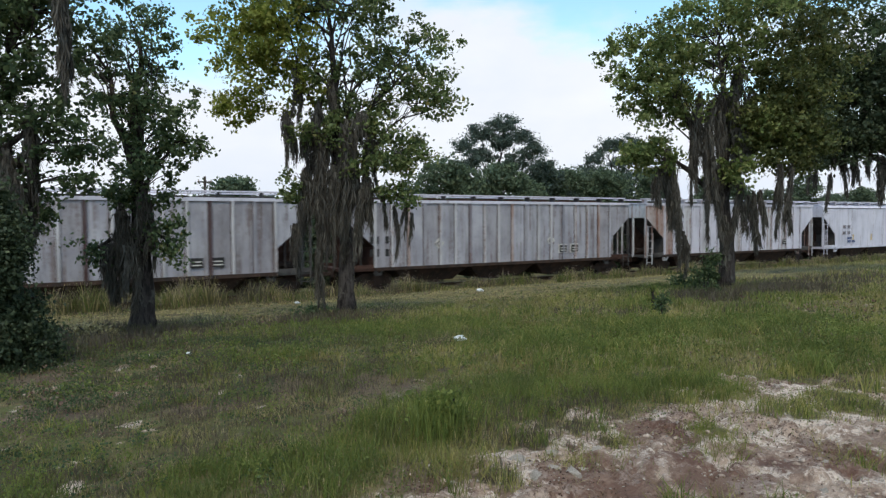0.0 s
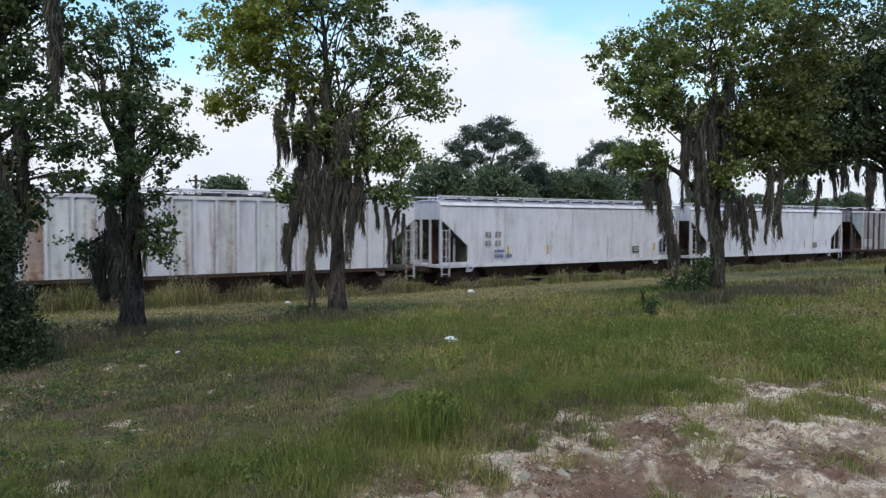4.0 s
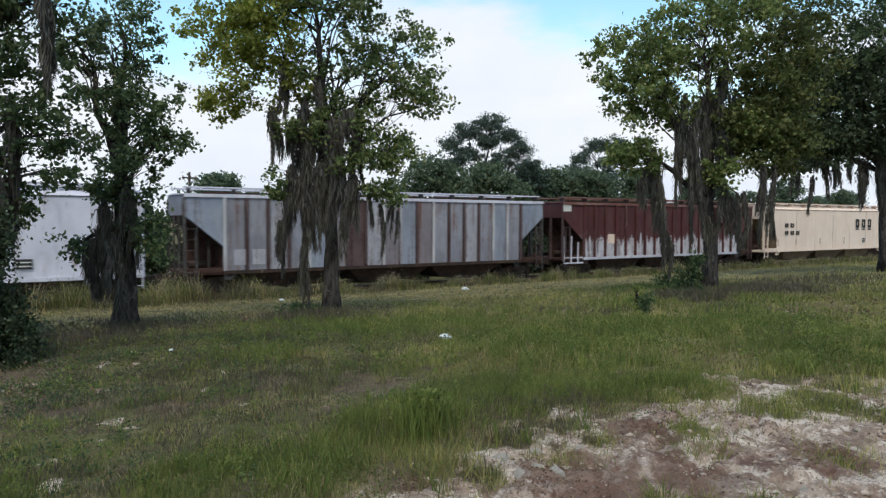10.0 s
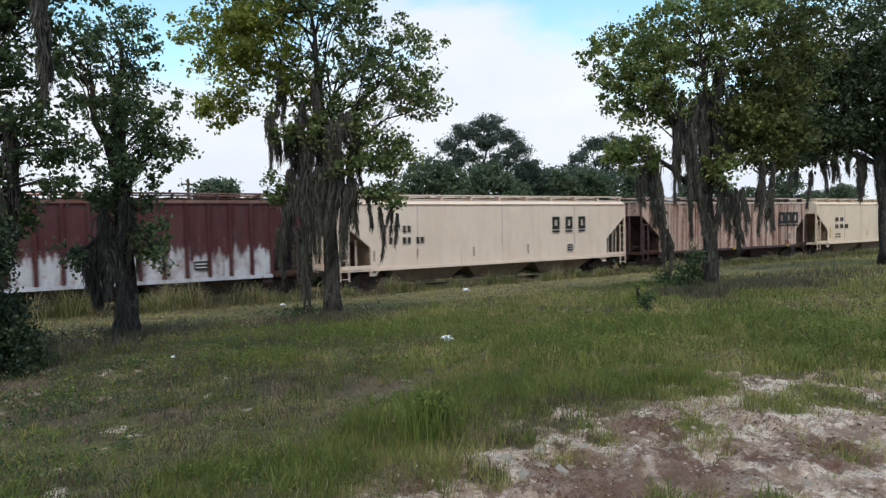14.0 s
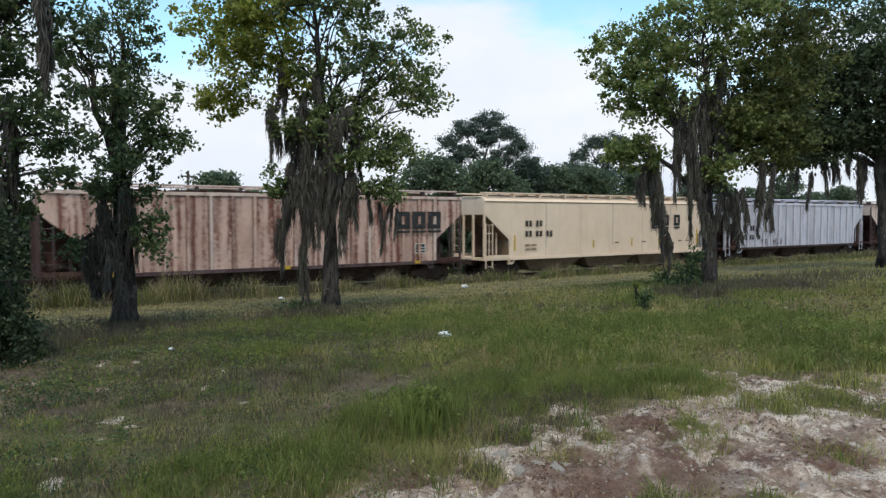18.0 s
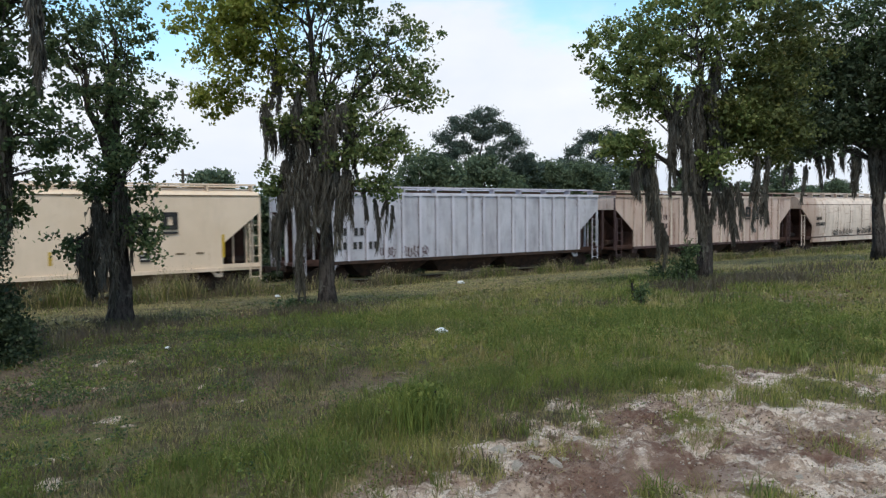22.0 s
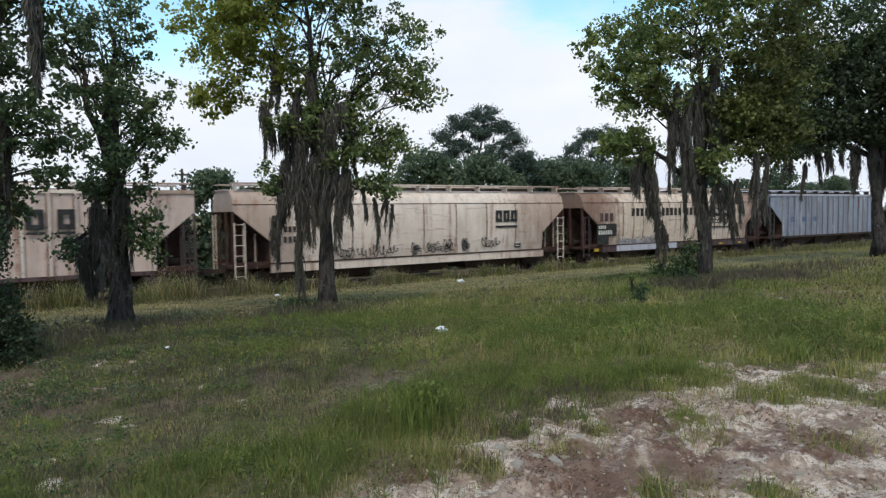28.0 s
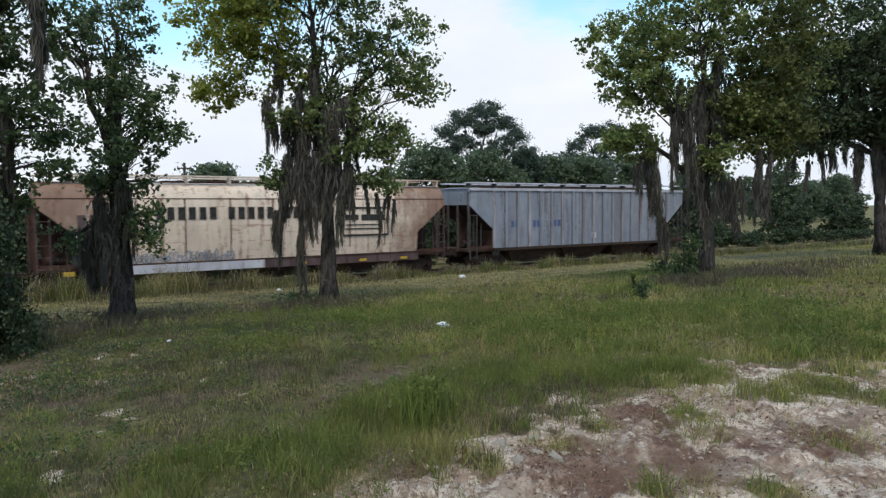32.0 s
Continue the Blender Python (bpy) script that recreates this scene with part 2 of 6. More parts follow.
GRASS_MAUVE = leaf_mat("mauve_seed_grass", [(0.063, 0.052, 0.0387), (0.116, 0.088, 0.0671), (0.116, 0.11, 0.0533)], (0.294, 0.225, 0.168), 0.3)
PLUME = leaf_mat("seed_plume", [(0.17, 0.13, 0.11), (0.27, 0.205, 0.17), (0.36, 0.29, 0.24)], None, 0.3)
LITTER = leaf_mat("leaf_litter", [(0.075, 0.042, 0.03), (0.15, 0.085, 0.06), (0.24, 0.16, 0.115)], (0.36, 0.29, 0.22), 0.1)
HERB = leaf_mat("small_herb_leaves", [(0.063, 0.085, 0.0189), (0.116, 0.14, 0.0301), (0.168, 0.18, 0.043), (0.158, 0.12, 0.0731)], (0.189, 0.14, 0.0903), 0.3,
                [(0.5, 0.5, 0.64, (0.19, 0.15, 0.11)), (0.9, 0.52, 0.66, (0.12, 0.17, 0.035))])
WEED = leaf_mat("weed_leaves", [(0.0788, 0.11, 0.0241), (0.152, 0.19, 0.043), (0.247, 0.265, 0.0688)], None, 0.45, [(0.7, 0.5, 0.65, (0.2, 0.235, 0.0516)), (1.7, 0.5, 0.66, (0.084, 0.095, 0.0327))])
STEEL_DARK = rough_mat("dark_rusty_steel", (0.035, 0.027, 0.024), (0.075, 0.045, 0.033), 3.0, 0.8, 0.2, 0.3)
RAIL_STEEL = rough_mat("rail_steel", (0.10, 0.065, 0.045), (0.16, 0.10, 0.07), 8.0, 0.6, 0.5, 0.2)
TIE_WOOD = rough_mat("creosoted_wood", (0.05, 0.04, 0.033), (0.10, 0.085, 0.07), 6.0, 0.95, 0, 0.6)
# darkened stone: deep shade beneath the wagons is put into the colour
BALLAST = rough_mat("crushed_stone", (0.06, 0.056, 0.052), (0.13, 0.125, 0.115), 14.0, 0.95, 0, 1.0, 30.0)
STONE = rough_mat("pale_limestone", (0.34, 0.29, 0.24), (0.50, 0.44, 0.375), 9.0, 0.95, 0, 0.7)
MARK_BLACK = rough_mat("black_stencil_paint", (0.02, 0.02, 0.022), (0.045, 0.043, 0.04), 6.0, 0.7, 0, 0.1)
MARK_WHITE = rough_mat("white_stencil_paint", (0.62, 0.60, 0.56), (0.5, 0.47, 0.42), 6.0, 0.7, 0, 0.1)
MARK_BLUE = rough_mat("blue_stencil_paint", (0.06, 0.09, 0.20), (0.10, 0.13, 0.24), 6.0, 0.7, 0, 0.1)
MARK_YELLOW = rough_mat("yellow_reflector_paint", (0.55, 0.36, 0.03), (0.45, 0.28, 0.04), 6.0, 0.6, 0, 0.1)


# ---- shape helpers ----
class Shape:
    """Vertices and faces that become one mesh."""

    def __init__(self):
        self.v, self.f = [], []

    def add(self, verts, faces):
        k = len(self.v)
        self.v += [tuple(p) for p in verts]
        self.f += [tuple(i + k for i in f) for f in faces]
        return self

    def box(self, x0, x1, y0, y1, z0, z1):
        p = [(x, y, z) for x in (x0, x1) for y in (y0, y1) for z in (z0, z1)]
        return self.add(p, [(0, 1, 3, 2), (4, 6, 7, 5), (0, 4, 5, 1), (2, 3, 7, 6), (0, 2, 6, 4), (1, 5, 7, 3)])

    def prism(self, poly, y0, y1):
        """A polygon in x, z, drawn out along y."""
        n = len(poly)
        v = [(x, y0, z) for x, z in poly] + [(x, y1, z) for x, z in poly]
        return self.add(v, [tuple(range(n)), tuple(range(2 * n - 1, n - 1, -1))] + [(i, (i + 1) % n + 0, (i + 1) % n + n, i + n)[::-1] for i in range(n)])

    def bar(self, a, b, r=0.02, sides=6):
        return self.tube([a, b], [r, r], sides)

    def tube(self, path, radii, sides=8, caps=True):
        path = [Vector(p) for p in path]
        rings = []
        for i, p in enumerate(path):
            d = (path[min(i + 1, len(path) - 1)] - path[max(i - 1, 0)]).normalized()
            s = d.cross(Vector((0, 0, 1)) if abs(d.z) < 0.9 else Vector((1, 0, 0))).normalized()
            u = d.cross(s)
            rings.append([p + (s * math.cos(a) + u * math.sin(a)) * radii[i] for a in (2 * math.pi * k / sides for k in range(sides))])
        v = [q for ring in rings for q in ring]
        f = [(i * sides + k, i * sides + (k + 1) % sides, (i + 1) * sides + (k + 1) % sides, (i + 1) * sides + k) for i in range(len(rings) - 1) for k in range(sides)]
        if caps:
            f += [tuple(range(sides))[::-1], tuple(range(len(v) - sides, len(v)))]
        return self.add(v, f)

    def disc(self, centre, r, y0, y1, sides=20):
        cx, cy, cz = centre
        return self.tube([(cx, cy + y0, cz), (cx, cy + y1, cz)], [r, r], sides)

    def mesh(self, name, material, smooth=False):
        me = bpy.data.meshes.new(name)
        me.from_pydata(self.v, [], self.f)
        me.materials.append(material)
        if smooth:
            me.polygons.foreach_set("use_smooth", [True] * len(me.polygons))
        me.update()
        return me


MESHES = {}


def shared(key, make):
    if key not in MESHES:
        MESHES[key] = make()
    return MESHES[key]


def piece(name, mesh, parent, at=(0, 0, 0), label="", turn=0.0):
    ob = new(name, mesh)
    ob.parent = parent
    ob.matrix_basis = pose(*at, 0, 0, turn)
    return tagged(ob, label) if label else ob


def part(name, shape, material, parent, label="", at=(0, 0, 0), smooth=False):
    return piece(name, shape.mesh(name, material, smooth), parent, at, label)


def array_mesh(name, verts, tris, material):
    """A mesh from numpy arrays of corners and triangles."""
    me = bpy.data.meshes.new(name)
    me.vertices.add(len(verts))
    me.vertices.foreach_set("co", np.ascontiguousarray(verts, dtype=np.float32).ravel())
    me.loops.add(tris.size)
    me.loops.foreach_set("vertex_index", np.ascontiguousarray(tris, dtype=np.int32).ravel())
    me.polygons.add(len(tris))
    me.polygons.foreach_set("loop_start", np.arange(0, tris.size, tris.shape[1], dtype=np.int32))
    me.update(calc_edges=True)
    me.materials.append(material)
    return me


# ---- the lie of the land ----
LOT_VIEW = radians(62.86)


def site(x, y):
    """From the lot's own skewed grid, in which the growth and the slope are laid out, to metres along the track and towards it."""
    return 1.0654 * x + 0.2473 * y, 1.2054 * y


def on_site(xy, z):
    return np.stack([*site(xy[:, 0], xy[:, 1]), z], 1)


def wobble(x, y, size, seed=0.0):
    """Smooth unevenness between -1 and 1."""
    a, b = x / size + seed * 1.7, y / size - seed * 2.3
    return (np.sin(a * 1.9 + np.sin(b * 1.3)) + np.sin(b * 2.3 + 1.1 + np.sin(a * 1.7)) + np.sin((a + b) * 1.3 + 0.4) + np.sin((a - b) * 3.1 + np.sin(b * 2.9))) / 4


def spots(x, y, places):
    """How strongly soft-edged patches (x, y, radius) cover a place, 0 to 1."""
    out = np.zeros(np.broadcast(x, y).shape)
    ragged = 0.28 * wobble(x, y, 0.33, 63) + 0.2 * wobble(x, y, 0.12, 64)
    for cx, cy, r in places:
        out = np.maximum(out, np.clip(1.5 - 1.25 * np.hypot(x - cx, y - cy) / r + ragged, 0, 1))
    return out


# where the growth differs: lush clumps, thin brownish growth, brown litter, green islands on the sand
LUSH = [(0.35, 3.85, 0.6), (0.85, 3.5, 0.45), (1.3, 4.1, 0.5), (2.1, 4.35, 0.7), (3.8, 4.15, 0.75), (3.0, 4.6, 0.8), (4.5, 3.75, 0.45), (2.6, 11.0, 2.0), (4.6, 9.6, 1.6), (5.0, 6.2, 1.7), (7.0, 6.6, 1.8), (8.6, 5.6, 1.2), (-0.9, 4.1, 0.45), (10.5, 9.5, 1.4), (1.0, 8.2, 0.8), (16.0, 14.0, 2.6), (7.2, 4.3, 0.9), (6.3, 3.5, 0.5), (8.7, 4.6, 0.9), (6.9, 3.2, 0.5), (9.6, 6.0, 1.2), (10.8, 7.4, 1.0), (13.5, 8.6, 1.0), (8.4, 3.6, 0.6)]
THIN = [(-1.3, 7.2, 1.3), (-0.2, 6.2, 1.0), (0.7, 5.9, 0.7), (-0.6, 5.0, 0.7), (-1.2, 9.7, 1.4), (1.9, 5.4, 0.7), (1.45, 4.9, 0.4), (12.0, 8.4, 1.8), (11.2, 6.9, 1.0), (13.2, 6.9, 1.0), (7.9, 4.6, 0.9), (-2.4, 12.8, 1.2), (0.9, 7.3, 0.6), (-1.9, 9.0, 1.5), (-0.4, 8.6, 0.8), (-1.5, 5.9, 0.9), (-1.0, 4.3, 0.6), (-0.2, 4.4, 0.4), (-1.6, 11.3, 1.2)]
BROWN = [(2.4, 2.5, 0.55), (2.95, 2.25, 0.4), (3.95, 2.06, 0.4), (1.9, 5.5, 0.5), (1.45, 4.8, 0.35), (1.3, 3.1, 0.3), (3.2, 3.0, 0.3), (-1.0, 6.6, 0.8), (0.2, 5.9, 0.6), (0.9, 6.3, 0.5), (1.9, 6.1, 0.4), (-1.7, 9.0, 0.8), (-2.0, 14.5, 1.4), (-1.2, 12.2, 1.0), (11.4, 8.4, 0.6), (13.0, 6.9, 0.8)]
ISLES = [(2.88, 3.34, 0.24), (2.78, 2.96, 0.16), (3.5, 3.5, 0.32), (3.95, 3.7, 0.45), (4.6, 2.68, 0.34), (5.2, 2.6, 0.42), (5.25, 2.15, 0.35), (5.9, 2.75, 0.4), (6.3, 2.35, 0.35), (2.45, 2.1, 0.16), (3.6, 2.75, 0.2), (1.75, 2.85, 0.2), (2.1, 3.45, 0.16), (3.0, 1.75, 0.2), (4.6, 3.35, 0.3)]


def bare(x, y):
    """How bare the sandy soil lies, 0 to 1: a worn patch before the viewer, thin places in the grass."""
    edge = np.interp(x, [0.5, 1.2, 1.9, 2.85, 4.0, 4.7, 5.25, 5.7, 6.6, 8.0, 10.0], [2.85, 2.98, 3.28, 3.68, 3.7, 3.85, 3.75, 3.0, 2.75, 2.35, 2.2])
    edge = edge + 0.28 * wobble(x, y, 0.55, 2) + 0.32 * wobble(x, y, 0.21, 5)
    patch = np.clip((edge - y) / 0.4 + 0.3, 0, 1) * np.clip((x - 0.55 + 0.25 * wobble(x, y, 0.3, 1)) / 0.4, 0, 1)
    patch = patch * (1 - 0.85 * spots(x, y, ISLES))
    thin = np.clip((wobble(x, y, 1.1, 9) - 0.50) * 2.6, 0, 0.35) * np.clip((9 - y) / 4, 0, 1)
    flecks = 0.7 * np.clip((wobble(x, y, 0.30, 27) + 0.5 * wobble(x, y, 0.11, 28) - 0.40) * 4, 0, 1) * np.maximum(spots(x, y, THIN), 0.45 * np.clip((8 - y) / 3, 0, 1) * (1 - spots(x, y, LUSH)))
    lane = np.clip(1.2 - np.abs(y - 17.2 - 0.07 * x + 0.5 * wobble(x, y, 6, 3)) / 3.2, 0, 1) * np.clip((36 - x) / 12, 0, 1) * (0.22 + 0.12 * wobble(x, y, 0.8, 73))
    foot = 0.75 * np.clip(1.25 - np.hypot((x + 1.9) / 2.0, (y - 15.2) / 1.5) + 0.3 * wobble(x, y, 0.6, 8), 0, 1)
    out = np.maximum(np.maximum(patch, thin), np.maximum(lane, foot))
    return np.clip(np.maximum(out, flecks), 0, 1)


def land(x, y):
    x, y = np.asarray(x, dtype=float), np.asarray(y, dtype=float)
    slope = np.where(y < 2.75, 1.72, np.where(y < 22.0, 1.94 - 0.08 * y, np.maximum(-0.25, 0.18 - 0.28 * (y - 22.0))))
    near = np.clip(1 - (np.hypot(x, y) - 25) / 40, 0, 1)
    b = bare(x, y)
    return slope + near * (0.03 * wobble(x, y, 1.7) + 0.015 * wobble(x, y, 0.45, 4)) + near * b * (0.035 * wobble(x, y, 0.24, 7) + 0.03 * np.maximum(wobble(x, y, 0.10, 17), -0.1) + 0.018 * np.maximum(wobble(x, y, 0.055, 19), -0.2) - 0.03 + 0.045 * np.clip((np.abs(wobble(x, y, 0.36, 77) + 0.3 * wobble(x, y, 0.10, 78)) - 0.02) * 6, 0, 1) - 0.02)


def stretch_axis(lo, hi, step, far):
    mid = np.arange(lo, hi + step / 2, step)
    grow = step * 1.08 ** np.arange(1, 170)
    out = np.cumsum(grow)
    out = out[out < far]
    return np.concatenate([lo - out[::-1], mid, hi + out])


def ground_sheet():
    xs = stretch_axis(-0.5, 7.5, 0.03, 2400)
    ys = stretch_axis(0.8, 4.6, 0.026, 2400)
    gx, gy = np.meshgrid(xs, ys, indexing="ij")
    grid = np.stack([gx, gy], -1).reshape(-1, 2)
    v = on_site(grid, land(grid[:, 0], grid[:, 1]))
    n, m = gx.shape
    i = np.arange(n * m).reshape(n, m)
    q = np.stack([i[:-1, :-1], i[1:, :-1], i[1:, 1:], i[:-1, 1:]], -1).reshape(-1, 4)
    mat, nt, bsdf = shader("sandy_soil_with_thatch")
    co = place_vector(nt, False)
    at = nt.nodes.new("ShaderNodeAttribute")
    at.attribute_name = "bare"
    big, mid, small = grain(nt, co, 0.9), grain(nt, co, 5.0, 6.0, 0.7), grain(nt, co, 38.0, 4.0, 0.7)
    soil = mixed(nt, band(nt, mid, 0.42, 0.58), (0.295, 0.20, 0.15), (0.50, 0.37, 0.285))
    soil = mixed(nt, band(nt, grain(nt, co, 3.4, 8.0, 0.8), 0.505, 0.545), soil, (0.72, 0.59, 0.49))
    soil = mixed(nt, band(nt, grain(nt, co, 1.5, 7.0, 0.72), 0.54, 0.62), soil, (0.18, 0.105, 0.08))
    soil = mixed(nt, maths(nt, "MULTIPLY", band(nt, small, 0.52, 0.62), 0.45), soil, (0.12, 0.085, 0.066))
    soil = mixed(nt, maths(nt, "MULTIPLY", band(nt, grain(nt, co, 14.0, 5.0, 0.75), 0.54, 0.62), 0.3), soil, (0.74, 0.63, 0.53))
    brown = nt.nodes.new("ShaderNodeAttribute")
    brown.attribute_name = "brown"
    rough_edge = maths(nt, "ADD", brown.outputs["Fac"], maths(nt, "MULTIPLY", maths(nt, "SUBTRACT", grain(nt, co, 9.0, 6.0, 0.8), 0.5), 1.6))
    soil = mixed(nt, maths(nt, "MULTIPLY", band(nt, rough_edge, 0.35, 0.75), 0.7), soil, (0.155, 0.078, 0.054))
    thatch = mixed(nt, band(nt, big, 0.38, 0.62), (0.13, 0.11, 0.05), (0.255, 0.195, 0.10))
    thatch = mixed(nt, band(nt, mid, 0.4, 0.65), thatch, (0.14, 0.145, 0.055))
    thatch = mixed(nt, maths(nt, "MULTIPLY", band(nt, grain(nt, co, 1.3, 7.0, 0.72), 0.48, 0.60), 0.75), thatch, (0.075, 0.056, 0.042))
    thatch = mixed(nt, maths(nt, "MULTIPLY", band(nt, rough_edge, 0.35, 0.75), 0.6), thatch, (0.17, 0.115, 0.09))
    edge = maths(nt, "ADD", at.outputs["Fac"], maths(nt, "MULTIPLY", maths(nt, "SUBTRACT", mid, 0.5), 0.9))
    c = mixed(nt, band(nt, edge, 0.30, 0.62), thatch, soil)
    nt.links.new(c, bsdf.inputs["Base Color"])
    bsdf.inputs["Roughness"].default_value = 0.97
    bsdf.inputs["Specular IOR Level"].default_value = 0.15
    bumped(nt, bsdf, maths(nt, "ADD", small, mid), 1.0, 0.05)
    me = array_mesh("ground", v, q, mat)
    a = me.attributes.new("bare", "FLOAT", "POINT")
    a.data.foreach_set("value", bare(grid[:, 0], grid[:, 1]).astype(np.float32))
    a = me.attributes.new("brown", "FLOAT", "POINT")
    a.data.foreach_set("value", spots(grid[:, 0], grid[:, 1], BROWN).astype(np.float32))
    me.polygons.foreach_set("use_smooth", [True] * len(me.polygons))
    return tagged(new("ground", me), "rough sandy lot sloping down to the tracks", "ground", kind="structure")


ground = ground_sheet()

# ---- the track ----
TRACK = 30.43
GAUGE = 1.435


def track():
    bed = Shape().prism([(TRACK - 2.3, -0.55), (TRACK - 1.65, -0.16), (TRACK + 1.65, -0.16), (TRACK + 2.3, -0.55)], -90, 190)
    bed.v = [(y, x, z) for x, y, z in bed.v]
    bed.f = [f[::-1] for f in bed.f]
    tagged(new("track_bed", bed.mesh("track_bed", BALLAST)), "grey crushed stone bed under the rails", "track bed", kind="structure")
    rail = [(-0.07, -0.17), (0.07, -0.17), (0.07, -0.15), (0.012, -0.12), (0.012, -0.045), (0.036, -0.035), (0.036, -0.003), (-0.036, -0.003), (-0.036, -0.035), (-0.012, -0.045), (-0.012, -0.12), (-0.07, -0.15)]
    s = Shape().prism(rail, -90, 190)
    s.v = [(y, x, z) for x, y, z in s.v]
    s.f = [f[::-1] for f in s.f]
    me = s.mesh("rail", RAIL_STEEL)
    for side in (-1, 1):
        ob = tagged(new("rail", me), "worn brown steel rail on wooden sleepers", "rail", "rails of the track", "structure")
        ob.matrix_world = pose(0, TRACK + side * (GAUGE / 2 + 0.036), 0)
    tie = Shape().box(-0.115, 0.115, -1.3, 1.3, -0.18, 0.0).mesh("sleeper", TIE_WOOD)
    rnd = random.Random(4)
    for k in range(170):
        ob = tagged(new("sleeper", tie), "dark creosoted wooden railway sleeper", "sleeper", "sleepers of the track", "structure")
        ob.matrix_world = pose(-20 + k * 0.52, TRACK + rnd.uniform(-0.04, 0.04), -0.155, 0, 0, rnd.uniform(-1, 1))


track()

# ---- the train: covered hopper wagons ----
SILL, EAVE = 1.10, 4.28
CUT_TOP, CUT_LOW, CUT_RUN = 3.42, 2.10, 1.60
END_GAP = 0.78


def cut(z):
    """How far the end is drawn in at the height z, above the sloping end sheet."""
    return CUT_RUN * min(1.0, max(0.0, (CUT_TOP - z) / (CUT_TOP - CUT_LOW)))


FLAT_SIDE = [(1.47, SILL), (1.47, 1.6), (1.47, CUT_LOW), (1.47, 2.8), (1.47, CUT_TOP), (1.47, EAVE)]
SMOOTH_SIDE = [(1.50, SILL), (1.50, CUT_LOW), (1.50, 2.8), (1.50, CUT_TOP), (1.50, 4.12), (1.46, 4.18), (1.30, 4.28), (1.12, 4.36)]
ROUND_SIDE = [(1.40, 1.0), (1.47, 1.5), (1.52, CUT_LOW), (1.54, 2.7), (1.52, CUT_TOP), (1.47, 3.72), (1.44, 3.80), (1.36, 4.02), (1.2, 4.2), (1.0, 4.33)]


def shell(side, h):
    """The walls of the body along both sides, with a plain underside."""
    s = Shape()
    for sign in (-1, 1):
        v = []
        for y, z in side:
            e = h - cut(z)
            v += [(-e, sign * y, z), (e, sign * y, z)]
        f = [(2 * i, 2 * i + 1, 2 * i + 3, 2 * i + 2) for i in range(len(side) - 1)]
        s.add(v, [q if sign < 0 else q[::-1] for q in f])
    y, e = side[0][0], h - cut(side[0][1])
    s.add([(-e, -y, side[0][1]), (e, -y, side[0][1]), (e, y, side[0][1]), (-e, y, side[0][1])], [(3, 2, 1, 0)])
    return s


def roof_shape(side, h):
    y, z = side[-1]
    s, n = Shape(), 6
    v, f = [], []
    for i in range(n + 1):
        a = -1 + 2 * i / n
        v += [(-h, y * a, z + 0.07 * (1 - a * a)), (h, y * a, z + 0.07 * (1 - a * a))]
    f = [(2 * i, 2 * i + 1, 2 * i + 3, 2 * i + 2) for i in range(n)]
    s.add(v, f)
    s.add(v, [tuple(2 * i for i in range(n, -1, -1)), tuple(2 * i + 1 for i in range(n + 1))])
    return s


def ladder_shape(w=0.44, z0=0.55, z1=2.95, gap=0.44):
    s = Shape()
    for x in (0, w):
        s.box(x - 0.022, x + 0.022, -0.02, 0.02, z0, z1)
    z = z0 + 0.12
    while z < z1:
        s.bar((0, -0.01, z), (w, -0.01, z), 0.016)
        z += gap
    return s


def wheelset_mesh():
    s = Shape()
    for side in (-1, 1):
        y = side * (GAUGE / 2 + 0.03)
        s.disc((0, y, 0), 0.42, -0.065, 0.065, 24)
        s.disc((0, y - side * 0.09, 0), 0.445, -0.015, 0.015, 24)
        s.disc((0, y + side * 0.10, 0), 0.12, -0.06, 0.06, 10)
        for k in range(3):
            a = 2 * math.pi * k / 3
            s.bar((0.25 * math.cos(a), y + side * 0.062, 0.25 * math.sin(a)), (0.25 * math.cos(a), y + side * 0.075, 0.25 * math.sin(a)), 0.05, 8)
    s.bar((0, -0.95, 0), (0, 0.95, 0), 0.08, 10)
    return s.mesh("wheelset", STEEL_DARK)


def side_frame_mesh():
    s = Shape()
    poly = [(-1.12, 0.42), (-1.12, 0.60), (-0.75, 0.66), (-0.4, 0.84), (0.4, 0.84), (0.75, 0.66), (1.12, 0.60), (1.12, 0.42), (0.72, 0.42), (0.42, 0.18), (-0.42, 0.18), (-0.72, 0.42)]
    s.prism(poly, -0.06, 0.06)
    for x in (-0.16, 0.0, 0.16):
        s.tube([(x, -0.08, 0.26), (x, -0.08, 0.52)], [0.07, 0.07], 10)
    s.box(-0.95, -0.77, -0.10, 0.02, 0.33, 0.55)
    s.box(0.77, 0.95, -0.10, 0.02, 0.33, 0.55)
    return s.mesh("side_frame", STEEL_DARK)


def bay_mesh(w):
    """One discharge hopper under the floor, with its outlet gate."""
    s = Shape()
    top, low = SILL + 0.02, 0.34
    a = [(-w, -1.42, top), (w, -1.42, top), (w, 1.42, top), (-w, 1.42, top)]
    b = [(-0.6 * w, -0.95, low), (0.6 * w, -0.95, low), (0.6 * w, 0.95, low), (-0.6 * w, 0.95, low)]
    s.add(a + b, [(0, 1, 5, 4), (1, 2, 6, 5), (2, 3, 7, 6), (3, 0, 4, 7), (7, 6, 5, 4)])
    s.box(-0.6, 0.6, -1.0, 1.0, low - 0.1, low + 0.02)
    return s


WHEELSETS = []


